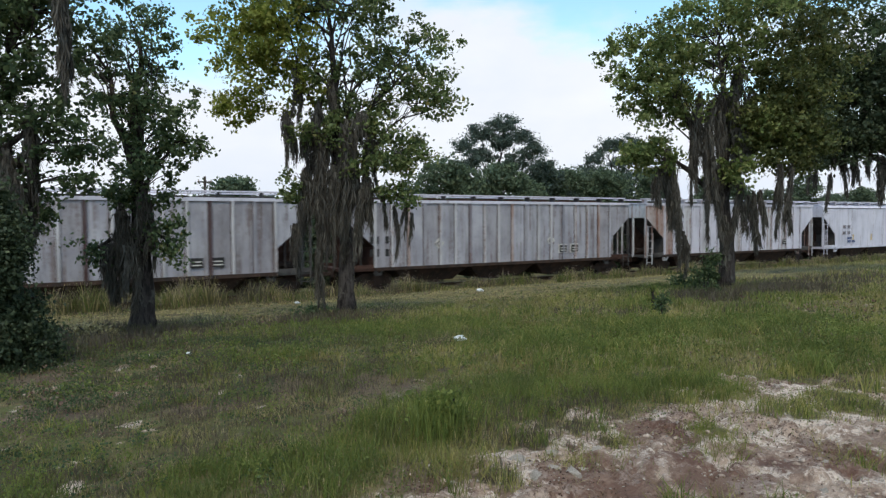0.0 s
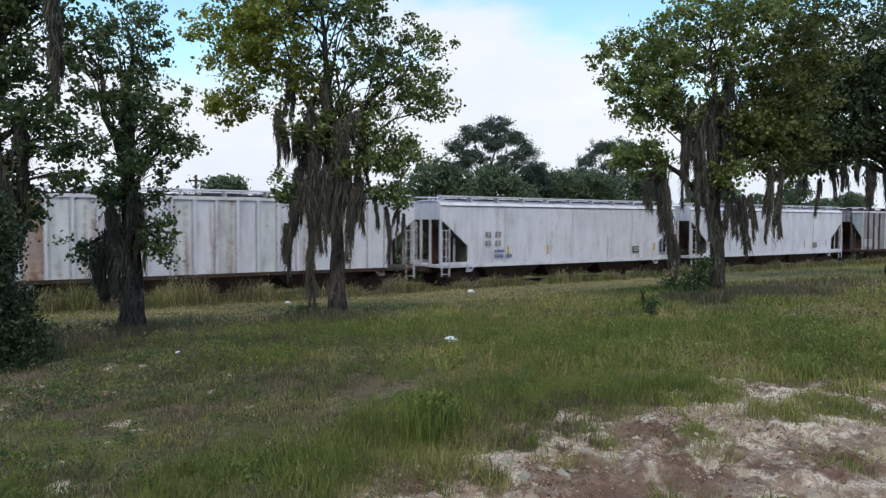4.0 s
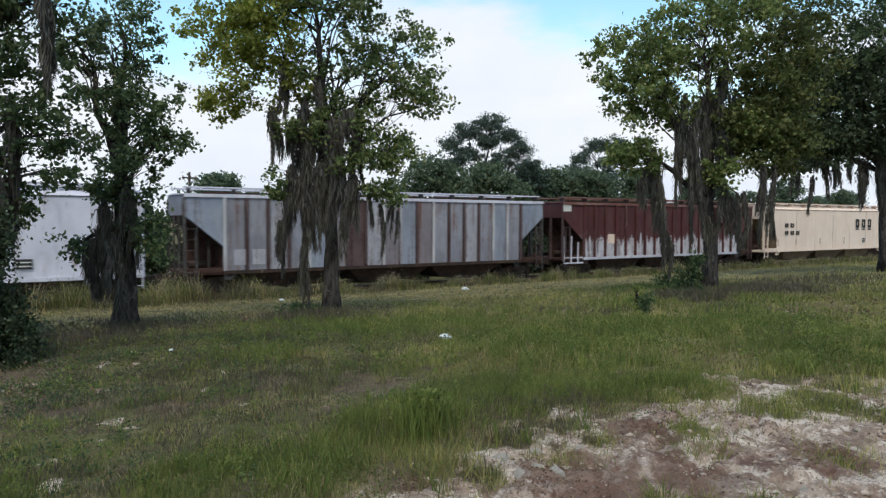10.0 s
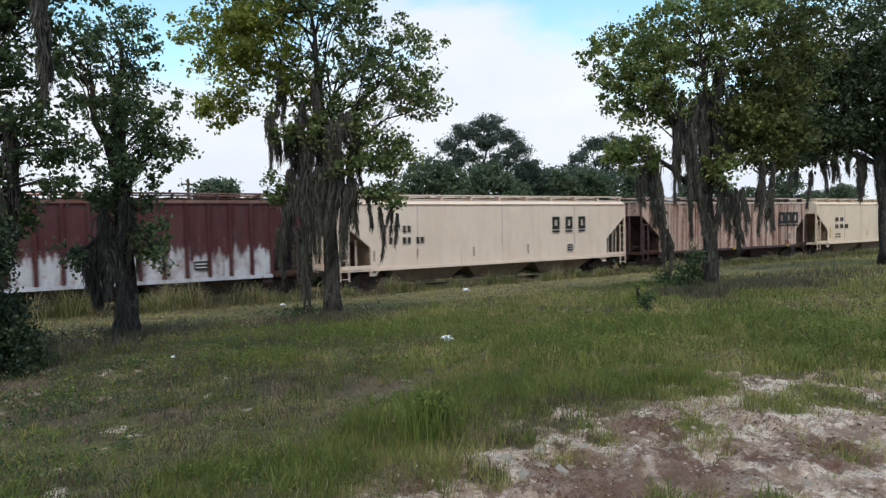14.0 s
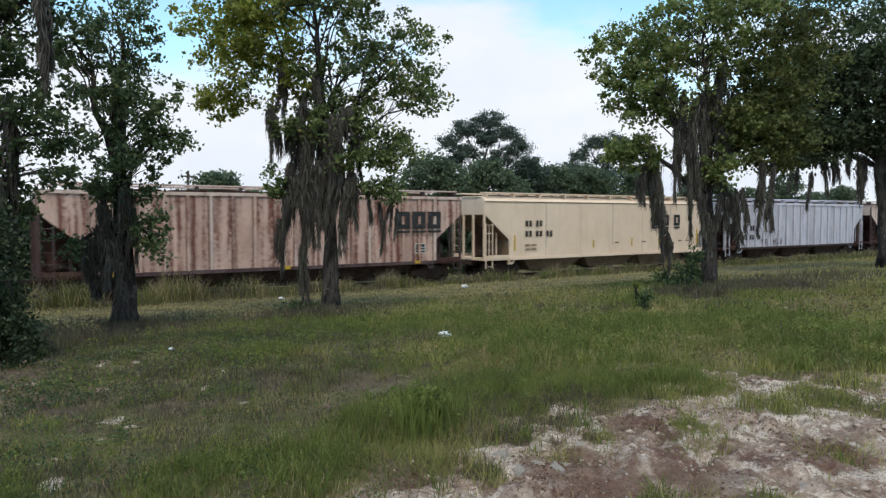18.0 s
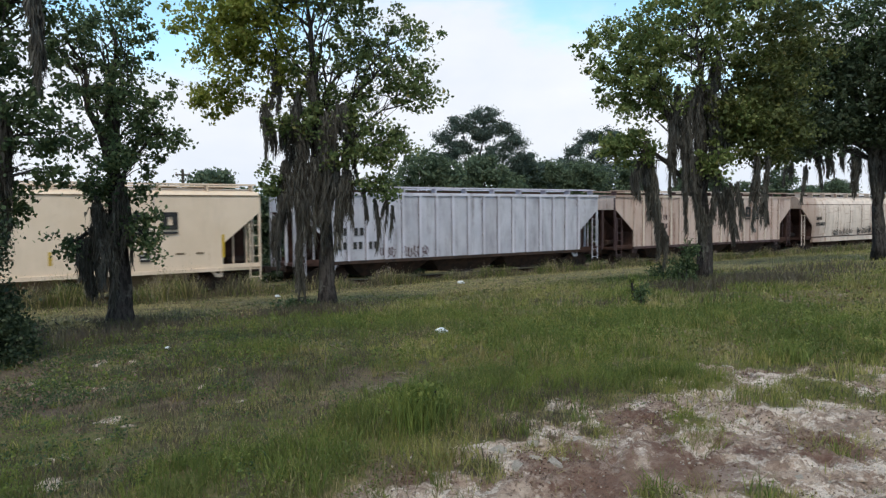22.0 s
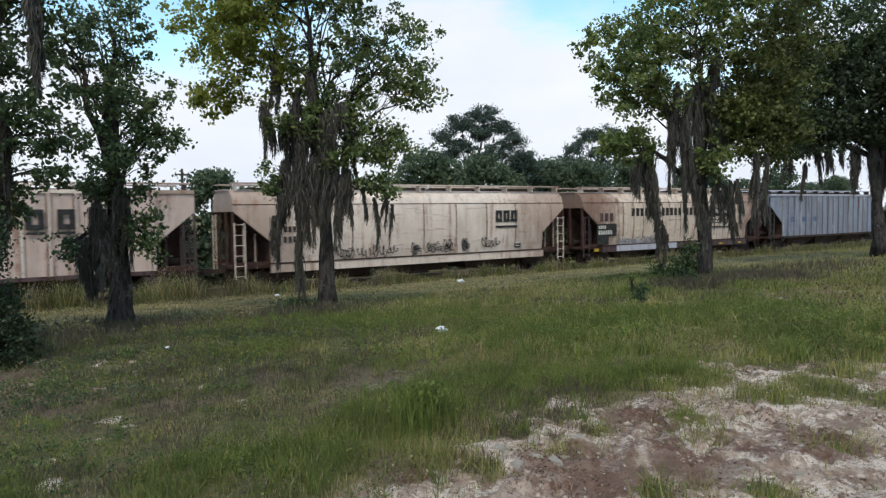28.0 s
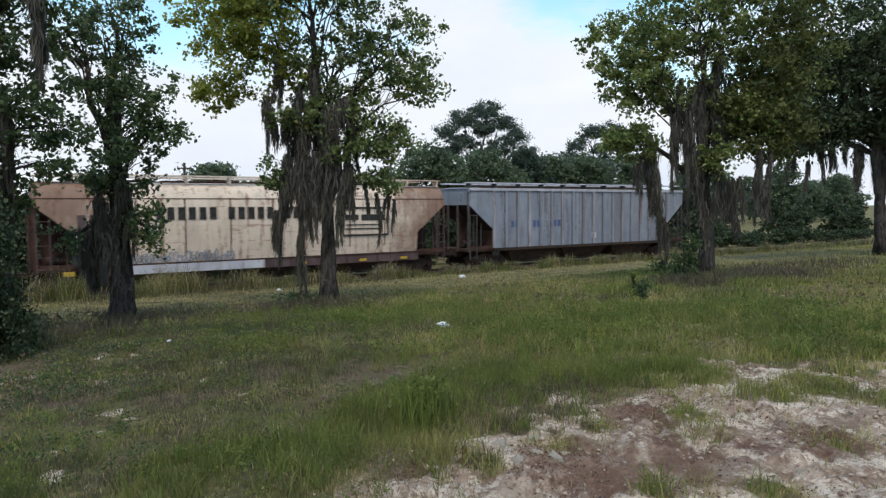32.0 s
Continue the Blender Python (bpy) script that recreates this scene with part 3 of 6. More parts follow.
def truck(car, x):
    t = new("truck", shared("bolster", lambda: Shape().box(-0.2, 0.2, -1.05, 1.05, 0.45, 0.78).mesh("truck", STEEL_DARK)))
    t.parent = car
    t.matrix_basis = pose(x, 0, 0)
    for y in (-1.0, 1.0):
        piece("side_frame", shared("side_frame", side_frame_mesh), t, (0, y, 0))
    for dx in (-0.88, 0.88):
        w = piece("wheelset", shared("wheelset", wheelset_mesh), t, (dx, 0, 0.42))
        WHEELSETS.append((w, dx))
    return t


def bars(rows, material_mesh, car, name, y, x0, z0, w, h, gap):
    """Illegible stencilling: a row of plain bars, one to a character."""
    me = shared(("bar", round(w, 3), round(h, 3), material_mesh.name), lambda: Shape().box(0, w, -0.008, 0.004, 0, h).mesh(name, material_mesh))
    for k in range(rows):
        piece(name, me, car, (x0 + k * (w + gap), y, z0))


def hopper_wagon(label, length, paint, trim, roof_paint, style="ribbed", ribs=16, slope=None, panel_paints=None, boards="high", sill_paint=None, rib_paint=None, corner_paints=None, bay_paint=None):
    """One wagon, its origin on the rails at its middle; length over the couplers."""
    car = tagged(new("covered_hopper_wagon"), label, "freight wagon", "wagons of the train")
    h = length / 2 - END_GAP
    slope = slope or STEEL_DARK
    sill_paint = sill_paint or paint
    rib_paint = rib_paint or paint
    side = {"ribbed": FLAT_SIDE, "smooth": SMOOTH_SIDE, "round": ROUND_SIDE}[style]
    bay_paint = bay_paint or STEEL_DARK
    # ribbed bodies are dark, so the slit beside each rib imitates its shadow
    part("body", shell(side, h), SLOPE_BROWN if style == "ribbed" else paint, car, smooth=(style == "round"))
    part("roof", roof_shape(side, h + 0.05), roof_paint, car, "weathered roof")
    top_y = side[-1][0]
    # ends: the upper end sheet, the slope sheet, posts, ladders, platform
    for sign in (-1, 1):
        e = sign * h
        top = [(y, z) for y, z in side if z >= CUT_TOP]
        ring = [(y, z) for y, z in top] + [(-y, z) for y, z in reversed(top)]
        s = Shape().add([(e, y, z) for y, z in ring] + [(e - sign * 0.04, y, z) for y, z in ring], [tuple(range(len(ring)))[::sign], tuple(range(2 * len(ring) - 1, len(ring) - 1, -1))[::sign]] + [(q, (q + 1) % len(ring), (q + 1) % len(ring) + len(ring), q + len(ring)) for q in range(len(ring))])
        part("end_sheet", s, paint, car)
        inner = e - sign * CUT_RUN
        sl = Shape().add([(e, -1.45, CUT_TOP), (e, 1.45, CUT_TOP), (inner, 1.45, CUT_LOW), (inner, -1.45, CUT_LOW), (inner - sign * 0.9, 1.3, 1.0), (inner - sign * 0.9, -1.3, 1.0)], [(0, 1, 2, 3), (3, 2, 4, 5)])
        part("slope_sheet", sl, slope, car, "grimy sloping end sheet with shade in its colour")
        # unseen plate, added to block the bright background and keep the end dark
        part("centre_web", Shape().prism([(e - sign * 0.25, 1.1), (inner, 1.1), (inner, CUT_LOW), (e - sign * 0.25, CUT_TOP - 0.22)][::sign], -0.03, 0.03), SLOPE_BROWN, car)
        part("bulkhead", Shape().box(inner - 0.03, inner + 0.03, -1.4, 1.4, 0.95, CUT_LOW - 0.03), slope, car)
        for y in (-1.43, -0.45, 0.45, 1.43):
            part("end_post", Shape().box(e - 0.05, e + 0.05, y - 0.045, y + 0.045, 0.98, CUT_TOP + (0.7 if abs(y) > 1 and style != "round" else 0.0)), slope if style == "round" else trim, car)
        part("end_platform", Shape().box(min(e, inner), max(e, inner), -1.46, 1.46, 0.98, 1.10).box(min(e, inner), max(e, inner), -1.49, -1.43, 1.08, 1.26).box(min(e, inner), max(e, inner), 1.43, 1.49, 1.08, 1.26), trim if style == "smooth" else slope, car)
        part("draft_sill", Shape().box(min(e, inner - sign), max(e, inner - sign), -0.33, 0.33, 0.68, 1.0), STEEL_DARK, car)
        lad = shared(("ladder", trim.name), lambda: ladder_shape().mesh("ladder", trim))
        piece("ladder", lad, car, (e + (0.03 if sign < 0 else -0.47), -1.53, 0), "side ladder with round rungs")
        lad2 = shared(("end_ladder", trim.name), lambda: ladder_shape(0.45, 0.7, 3.3).mesh("ladder", trim))
        piece("ladder", lad2, car, (e + sign * 0.10, 0.75, 0), "end ladder", turn=90)
        pad = Shape().prism([(inner - 0.02, 1.12), (inner - sign * 0.62, 1.12), (inner - sign * 0.30, 0.74), (inner - 0.02, 0.74)] if sign > 0 else [(inner - sign * 0.62, 1.12), (inner, 1.12), (inner, 0.74), (inner + 0.30, 0.74)][::-1], -1.47, -1.38)
        part("jacking_pad", pad, trim, car)
        # no real opening: a dark disc paints the hole's unlit depth
        part("pad_hole", Shape().disc((inner - sign * 0.22, -1.475, 0.95), 0.075, -0.008, 0.004, 12), STEEL_DARK, car, "dark round jacking hole")
        part("slope_post", Shape().bar((inner + sign * 0.55, -1.1, 1.1), (inner + sign * 0.55, -1.1, CUT_LOW + 0.35), 0.035).bar((inner + sign * 1.1, -1.2, 1.1), (inner + sign * 1.1, -1.2, CUT_LOW + 0.8), 0.03), trim, car)
        part("brake_cylinder", Shape().tube([(inner + sign * 0.5, -0.3, 1.35), (inner + sign * 1.2, -0.3, 1.35)], [0.16, 0.16], 12), STEEL_DARK, car)
        cx = sign * (length / 2)
        part("coupler", Shape().box(min(e, cx - sign * 0.12), max(e, cx - sign * 0.12), -0.08, 0.08, 0.76, 0.92).box(cx - 0.16, cx + 0.12, -0.15 + 0.1 * sign, 0.12 + 0.1 * sign, 0.70, 0.98), STEEL_DARK, car)
        truck(car, sign * (length / 2 - 2.35))
    # side sills and the upper chords
    inner = h - CUT_RUN
    depth = 0.34 if style == "round" else 0.12
    for y in (-1, 1):
        part("side_sill", Shape().box(-inner, inner, min(y * 1.47, y * 1.57), max(y * 1.47, y * 1.57), SILL - depth, SILL + 0.03), sill_paint, car)
        if style == "smooth":
            part("top_chord", Shape().box(-h, h, min(y * 1.49, y * 1.53), max(y * 1.49, y * 1.53), 4.09, 4.13), slope, car)
        elif style == "ribbed":
            part("top_chord", Shape().box(-h, h, min(y * 1.46, y * 1.56), max(y * 1.46, y * 1.56), EAVE - 0.11, EAVE + 0.03), roof_paint, car)
    # panels and ribs of the near side, as pieces
    if style == "ribbed":
        step = 2 * inner / ribs
        for k in range(ribs):
            mat = panel_paints[k % len(panel_paints)] if panel_paints else paint
            key = ("panel", round(step, 3), mat.name)
            # cut short on one side: the dark line left there is painted shade
            me = shared(key, lambda: Shape().box(-step / 2 + 0.05, step / 2 - 0.095, -1.50, -1.472, SILL + 0.03, EAVE - 0.11).mesh("panel", mat))
            piece("panel", me, car, (-inner + (k + 0.5) * step, 0, 0))
        for sign, mat in zip((-1, 1), corner_paints or (paint, paint)):
            part("corner_panel", Shape().prism([(sign * (inner + 0.05), CUT_LOW + 0.04), (sign * h, CUT_TOP), (sign * h, EAVE - 0.11), (sign * (inner + 0.05), EAVE - 0.11)][::sign], -1.50, -1.472), mat, car)
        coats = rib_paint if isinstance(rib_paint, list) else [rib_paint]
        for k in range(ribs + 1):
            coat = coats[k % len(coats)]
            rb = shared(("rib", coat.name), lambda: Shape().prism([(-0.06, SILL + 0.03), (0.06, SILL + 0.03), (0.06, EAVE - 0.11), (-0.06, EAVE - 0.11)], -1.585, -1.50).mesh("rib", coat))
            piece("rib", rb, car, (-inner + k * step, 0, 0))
    else:
        seams = 8 if style == "round" else 6
        for k in range(1, seams):
            x = -inner + 2 * inner * k / seams
            if style == "smooth":
                part("stiffener", Shape().box(x - 0.025, x + 0.025, -1.535, -1.50, SILL + 0.02, SILL + 0.52), trim, car)
                part("weld_seam", Shape().box(x - 0.014, x + 0.014, -1.513, -1.49, SILL + 0.53, 4.08), STREAK if k % 2 else rib_paint, car)
            else:
                s = Shape()
                pts = [(y, z) for y, z in ROUND_SIDE[1:6]]
                for (ya, za), (yb, zb) in zip(pts, pts[1:]):
                    s.add([(x - 0.028, -ya - 0.012, za), (x + 0.028, -ya - 0.012, za), (x + 0.028, -yb - 0.012, zb), (x - 0.028, -yb - 0.012, zb)], [(0, 1, 2, 3)])
                part("weld_seam", s, slope, car)
        if style == "round":
            part("roof_seam", Shape().box(-h, h, -1.485, -1.445, 3.70, 3.735), slope, car)
            part("sill_seam", Shape().box(-inner, inner, -1.60, -1.44, 1.13, 1.18), slope, car, "rusty joint line over the sill")
    # hatches and running boards on the roof
    ridge = side[-1][1] + 0.07
    # shadow under the walkways is put into the dark coaming and hatch colour
    part("hatch_coaming", Shape().box(-h + 1.2, h - 1.2, -0.3, 0.3, ridge - 0.06, ridge + 0.04), slope, car)
    hatch = shared(("hatch", slope.name), lambda: Shape().box(-0.72, 0.72, -0.36, 0.36, 0, 0.04).box(-0.03, 0.03, -0.40, 0.40, 0.04, 0.07).mesh("hatch_cover", slope))
    count = 9
    for k in range(count):
        piece("hatch_cover", hatch, car, (-h + 1.9 + k * (2 * h - 3.8) / (count - 1), 0, ridge + 0.04))
    up = {"high": 4.58, "low": 4.60, "rail": 4.64}[boards]
    for y in (-1, 1):
        by = y * (1.05 if boards == "rail" else 1.12)
        part("running_board", Shape().box(-h + 0.1, h - 0.1, by - 0.22, by + 0.22, up - 0.03, up + 0.03), roof_paint, car, "long rooftop walkway")
        if y < 0:
            coat = roof_paint if boards == "rail" else trim
            br = shared(("bracket", up, coat.name), lambda: Shape().box(-0.03, 0.03, -0.20, 0.20, up - 0.32, up - 0.02).mesh("walkway_bracket", coat))
            for k in range(11):
                piece("walkway_bracket", br, car, (-h + 0.25 + k * (2 * h - 0.5) / 10, by, 0))
    # hoppers underneath
    for k in (-1, 0, 1):
        w = inner / 3 * 0.9
        me = shared(("bay", round(w, 2), bay_paint.name), lambda: bay_mesh(w).mesh("hopper_bay", bay_paint))
        piece("hopper_bay", me, car, (k * 2 * inner / 3 * 0.86, 0, 0))
    part("centre_sill", Shape().box(-h + 1, h - 1, -0.2, 0.2, 0.72, 1.0), STEEL_DARK, car)
    return car, h


def crest(car, x, z, width, high, y=-1.545, gap=0.26, underline=True, ink=0.33):
    """The owner's mark: three plain dark blocks with a slit, each underlined."""
    size = (width - 2 * gap) / 3
    for k in range(3):
        a, b = x + k * (size + gap), x + k * (size + gap) + size
        w = ink * size
        s = Shape().box(a, a + w, y - 0.008, y + 0.01, z, z + high).box(b - w, b, y - 0.008, y + 0.01, z, z + high)
        s.box(a + w, b - w, y - 0.008, y + 0.01, z + high * 0.74, z + high).box(a + w, b - w, y - 0.008, y + 0.01, z, z + high * 0.26)
        if underline:
            s.box(a, b, y - 0.008, y + 0.01, z - 0.24 * high, z - 0.11 * high)
        part("logo_block", s, MARK_BLACK, car, "plain dark block of the owner's mark")


def scrawl(car, material, x, z, w, hgt, seed, y=-1.53):
    """An unreadable spray-paint scribble: a wandering flat ribbon."""
    rnd = random.Random(seed)
    s = Shape()
    pts = []
    n = 64
    swing, high, slow = rnd.uniform(0.06, 0.14), 0.5, rnd.uniform(0, 6)
    for i in range(n):
        high += 0.12 * rnd.uniform(-1, 1) - 0.1 * (high - 0.45)
        turn = i * 0.52 + slow
        pts.append((x + w * i / (n - 1) + swing * math.cos(turn), z + hgt * (0.5 + high * math.sin(turn) + 0.15 * math.sin(0.3 * turn))))
    v = []
    for k, (px, pz) in enumerate(pts):
        (xa, za), (xb, zb) = pts[max(k - 1, 0)], pts[min(k + 1, n - 1)]
        d = math.hypot(xb - xa, zb - za) or 1
        nx, nz = -(zb - za) / d * 0.024, (xb - xa) / d * 0.024
        v += [(px - nx, y, pz - nz), (px + nx, y, pz + nz)]
    s.add(v, [(2 * k, 2 * k + 2, 2 * k + 3, 2 * k + 1) for k in range(n - 1)])
    part("spray_scribble", s, material, car, "illegible spray-painted scribble")


def stencil(car, x, z, size, groups, material, y=-1.545, name="stencil"):
    """Owner's letters and number, unreadable: bars in groups."""
    a = x
    for g in groups:
        bars(g, material, car, name, y, a, z, size * 0.55, size, size * 0.28)
        a += g * size * 0.83 + size * 0.7


def placard(car, x, z, r=0.24, y=-1.515):
    """A diamond-shaped white holder for a placard, with its open middle."""
    s = Shape()
    corner = [(x, z + r), (x + r, z), (x, z - r), (x - r, z)]
    for (xa, za), (xb, zb) in zip(corner, corner[1:] + corner[:1]):
        s.bar((xa, y, za), (xb, y, zb), 0.035, 4)
    s.box(x - 0.05, x + 0.05, y - 0.01, y + 0.01, z - 0.05, z + 0.05)
    part("placard_holder", s, MARK_WHITE, car, "white diamond placard holder")


def data_box(car, x, z, w=0.55, hh=0.36, y=-1.545, n=1):
    for k in range(n):
        a = x + k * (w + 0.35)
        part("data_plate", Shape().box(a, a + w, y - 0.01, y + 0.01, z, z + hh), MARK_BLACK, car, "black consolidated data stencil")
        for up in (0.08, 0.22):
            part("data_line", Shape().box(a + 0.06, a + w - 0.06, y - 0.014, y, z + up, z + up + 0.05), MARK_WHITE, car)


# paints
P_GREY = car_paint("faded_grey_paint", (0.28, 0.275, 0.31), (0.41, 0.40, 0.43), rust=(0.13, 0.09, 0.08), amount=0.42, dirt=0.5, uneven=0.3)
# paler than the panels: light caught on the ribs is put into it
P_RIB = car_paint("pale_lit_rib_paint", (0.36, 0.35, 0.36), (0.50, 0.48, 0.49), amount=0.4, dirt=0.45)
P_RUSTPATCH = car_paint("orange_rust_patch", (0.40, 0.35, 0.34), (0.27, 0.17, 0.135), rust=(0.19, 0.085, 0.055), amount=0.62, dirt=0.35)
P_GREY_LIGHT = car_paint("light_grey_paint", (0.42, 0.415, 0.47), (0.52, 0.51, 0.56), rust=(0.17, 0.13, 0.13), amount=0.25, dirt=0.42, uneven=0.25)
P_BLUEGREY = car_paint("blue_grey_paint", (0.205, 0.225, 0.28), (0.27, 0.29, 0.34), rust=(0.09, 0.06, 0.055), amount=0.36, dirt=0.45, uneven=0.3)
P_WHITE = car_paint("dull_white_paint", (0.50, 0.485, 0.55), (0.58, 0.56, 0.62), amount=0.18, dirt=0.34)
P_WHITE_RUST = car_paint("rust_run_white_paint", (0.46, 0.46, 0.49), (0.58, 0.58, 0.60), rust=(0.22, 0.12, 0.09), amount=0.55, dirt=0.45, uneven=0.25)
P_BROWN = car_paint("oxide_brown_paint", (0.058, 0.035, 0.037), (0.10, 0.065, 0.066), rust=(0.045, 0.018, 0.016), amount=0.5, dirt=0.4)
P_PATCH_GREY = car_paint("primer_grey_paint", (0.20, 0.205, 0.24), (0.28, 0.28, 0.315), amount=0.44, dirt=0.45, uneven=0.4)
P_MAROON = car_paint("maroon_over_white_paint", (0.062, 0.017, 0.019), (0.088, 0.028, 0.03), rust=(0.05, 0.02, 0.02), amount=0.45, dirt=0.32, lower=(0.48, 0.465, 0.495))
P_MAROON_RIB = car_paint("maroon_rib_paint", (0.06, 0.014, 0.015), (0.09, 0.026, 0.025), rust=(0.30, 0.22, 0.21), amount=0.2, dirt=0.2)
P_MAROON_ROOF = car_paint("maroon_roof_paint", (0.13, 0.05, 0.045), (0.22, 0.13, 0.115), amount=0.5, dirt=0.3)
P_CREAM = car_paint("cream_paint", (0.67, 0.52, 0.42), (0.71, 0.57, 0.47), rust=(0.30, 0.17, 0.09), amount=0.05, dirt=0.12)
P_YELLOW = car_paint("pale_yellow_paint", (0.64, 0.495, 0.365), (0.70, 0.55, 0.42), rust=(0.32, 0.18, 0.08), amount=0.04, dirt=0.10)
P_RUSTPINK = car_paint("rusted_pink_beige_paint", (0.50, 0.325, 0.255), (0.56, 0.40, 0.335), rust=(0.15, 0.055, 0.04), amount=0.66, dirt=0.4, uneven=0.3)
P_PINK = car_paint("stained_beige_paint", (0.52, 0.395, 0.335), (0.60, 0.48, 0.42), rust=(0.22, 0.10, 0.065), amount=0.42, dirt=0.3, uneven=0.2)
P_PINK_LOW = car_paint("beige_over_oxide_paint", (0.52, 0.385, 0.325), (0.60, 0.47, 0.41), rust=(0.18, 0.07, 0.045), amount=0.4, dirt=0.3, uneven=0.2)
P_BONE = car_paint("bone_beige_paint", (0.61, 0.50, 0.42), (0.67, 0.56, 0.48), rust=(0.28, 0.15, 0.10), amount=0.34, dirt=0.28, ends=0.6)
P_TAN = car_paint("streaked_tan_paint", (0.60, 0.48, 0.385), (0.66, 0.54, 0.45), rust=(0.20, 0.095, 0.06), amount=0.45, dirt=0.3, ends=0.85)
STREAK = rough_mat("grimy_seam", (0.30, 0.27, 0.27), (0.44, 0.41, 0.40), 3.0, 0.9)
# grimy sheet tones, darkened further: shade of the open ends is painted in
SLOPE_TAN = rough_mat("dirty_shaded_tan_sheet", (0.15, 0.108, 0.07), (0.22, 0.16, 0.105), 2.0, 0.9)
SLOPE_BROWN = rough_mat("rusty_shaded_brown_sheet", (0.045, 0.022, 0.017), (0.08, 0.042, 0.032), 2.0, 0.9)
SLOPE_GREY = rough_mat("dirty_shaded_grey_sheet", (0.05, 0.047, 0.046), (0.09, 0.082, 0.078), 2.0, 0.9)

# where the joints between wagons stand along the track when the train's reference point is at zero
JOINTS = [-149.69, -129.45, -109.42, -89.81, -70.42, -50.13, -29.46, -9.70, 10.87, 31.11, 51.83, 72.34, 93.12, 113.57, 132.96, 151.71]
# seconds, metres: the reference point's way along the track, slowing a little
RUN = [(0, 141.56), (1, 133.25), (2, 124.79), (3, 116.27), (4, 107.67), (5, 99.04), (6, 90.4), (7, 81.75), (8, 73.12), (9, 64.51), (10, 55.96), (11, 47.44), (12, 38.99), (13, 30.61), (14, 22.31), (15, 14.07), (16, 5.93), (17, -2.12), (18, -10.1), (19, -17.98), (20, -25.78), (21, -33.48), (22, -41.1), (23, -48.65), (24, -56.09), (25, -63.47), (26, -70.75), (27, -77.95), (28, -85.08), (29, -92.14), (30, -99.1), (31, -106.0), (32, -112.81)]

TRAIN = []


def add_wagon(i, label, *paints, **more):
    length = JOINTS[i + 1] - JOINTS[i]
    car, h = hopper_wagon(label, length, *paints, **more)
    TRAIN.append((car, (JOINTS[i + 1] + JOINTS[i]) / 2))
    return car, h, length / 2 - 2.66


def train():
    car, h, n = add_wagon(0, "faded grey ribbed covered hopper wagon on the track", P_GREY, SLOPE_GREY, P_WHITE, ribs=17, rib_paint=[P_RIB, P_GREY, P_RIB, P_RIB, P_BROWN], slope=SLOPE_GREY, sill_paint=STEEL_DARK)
    data_box(car, n - 3.26, 1.45, 0.5, 0.4, n=2)
    data_box(car, -n + 0.6, 1.55)
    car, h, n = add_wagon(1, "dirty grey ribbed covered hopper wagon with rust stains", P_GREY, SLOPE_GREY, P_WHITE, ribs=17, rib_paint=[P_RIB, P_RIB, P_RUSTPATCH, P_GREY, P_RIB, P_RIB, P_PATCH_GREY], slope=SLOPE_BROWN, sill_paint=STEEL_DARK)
    for a in (3.76, 4.62):
        part("data_frame", Shape().box(a - 0.05, a + 0.55, -1.515, -1.50, 1.48, 1.98), MARK_WHITE, car, "white border of a data stencil")
        data_box(car, a, 1.53, 0.5, 0.4)
    for a in (-4.09, 3.14):
        placard(car, a, 2.19)
    stencil(car, -7.9, 2.25, 0.34, (2, 2), MARK_BLACK, y=-1.515)
    stencil(car, -7.9, 1.65, 0.34, (2, 2), MARK_BLACK, y=-1.515)
    car, h, n = add_wagon(2, "whitish ribbed covered hopper wagon with a rusty end", P_WHITE_RUST, P_WHITE_RUST, P_WHITE, ribs=17, slope=SLOPE_GREY, panel_paints=[P_RUSTPATCH, P_WHITE_RUST] + [P_WHITE_RUST, P_WHITE] * 7 + [P_WHITE], corner_paints=(P_RUSTPATCH, P_WHITE), rib_paint=P_WHITE, sill_paint=STEEL_DARK)
    data_box(car, n - 2.0, 1.5)
    car, h, n = add_wagon(3, "clean white smooth-sided covered hopper wagon", P_WHITE, P_WHITE, P_WHITE, style="smooth", slope=SLOPE_GREY, boards="low")
    for a in (-4.67, -1.88, 6.9):
        part("reflector", Shape().box(a - 0.06, a + 0.06, -1.515, -1.50, 1.55, 2.05), MARK_YELLOW, car, "upright yellow reflective strip")
    stencil(car, -n + 0.83, 2.52, 0.27, (2, 2), P_PATCH_GREY)
    stencil(car, -n + 0.83, 2.06, 0.27, (2, 2), P_PATCH_GREY)
    stencil(car, -n + 1.44, 1.70, 0.16, (5,), MARK_BLUE)
    stencil(car, -n + 1.44, 1.42, 0.18, (4, 3), MARK_BLUE)
    data_box(car, 4.9, 1.5)
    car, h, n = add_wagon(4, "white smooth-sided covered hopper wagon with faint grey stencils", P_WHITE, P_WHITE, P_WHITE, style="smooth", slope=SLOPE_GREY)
    for a in (-7.6, -3.9, 0.2, 4.0, 7.0):
        part("reflector", Shape().box(a - 0.05, a + 0.05, -1.515, -1.50, 1.5, 1.95), P_RUSTPATCH, car, "faded orange strip")
    stencil(car, -n + 0.46, 2.12, 0.28, (2, 2), P_PATCH_GREY)
    stencil(car, -n + 0.46, 1.52, 0.28, (2, 2), P_PATCH_GREY)
    data_box(car, n - 2.4, 1.45)
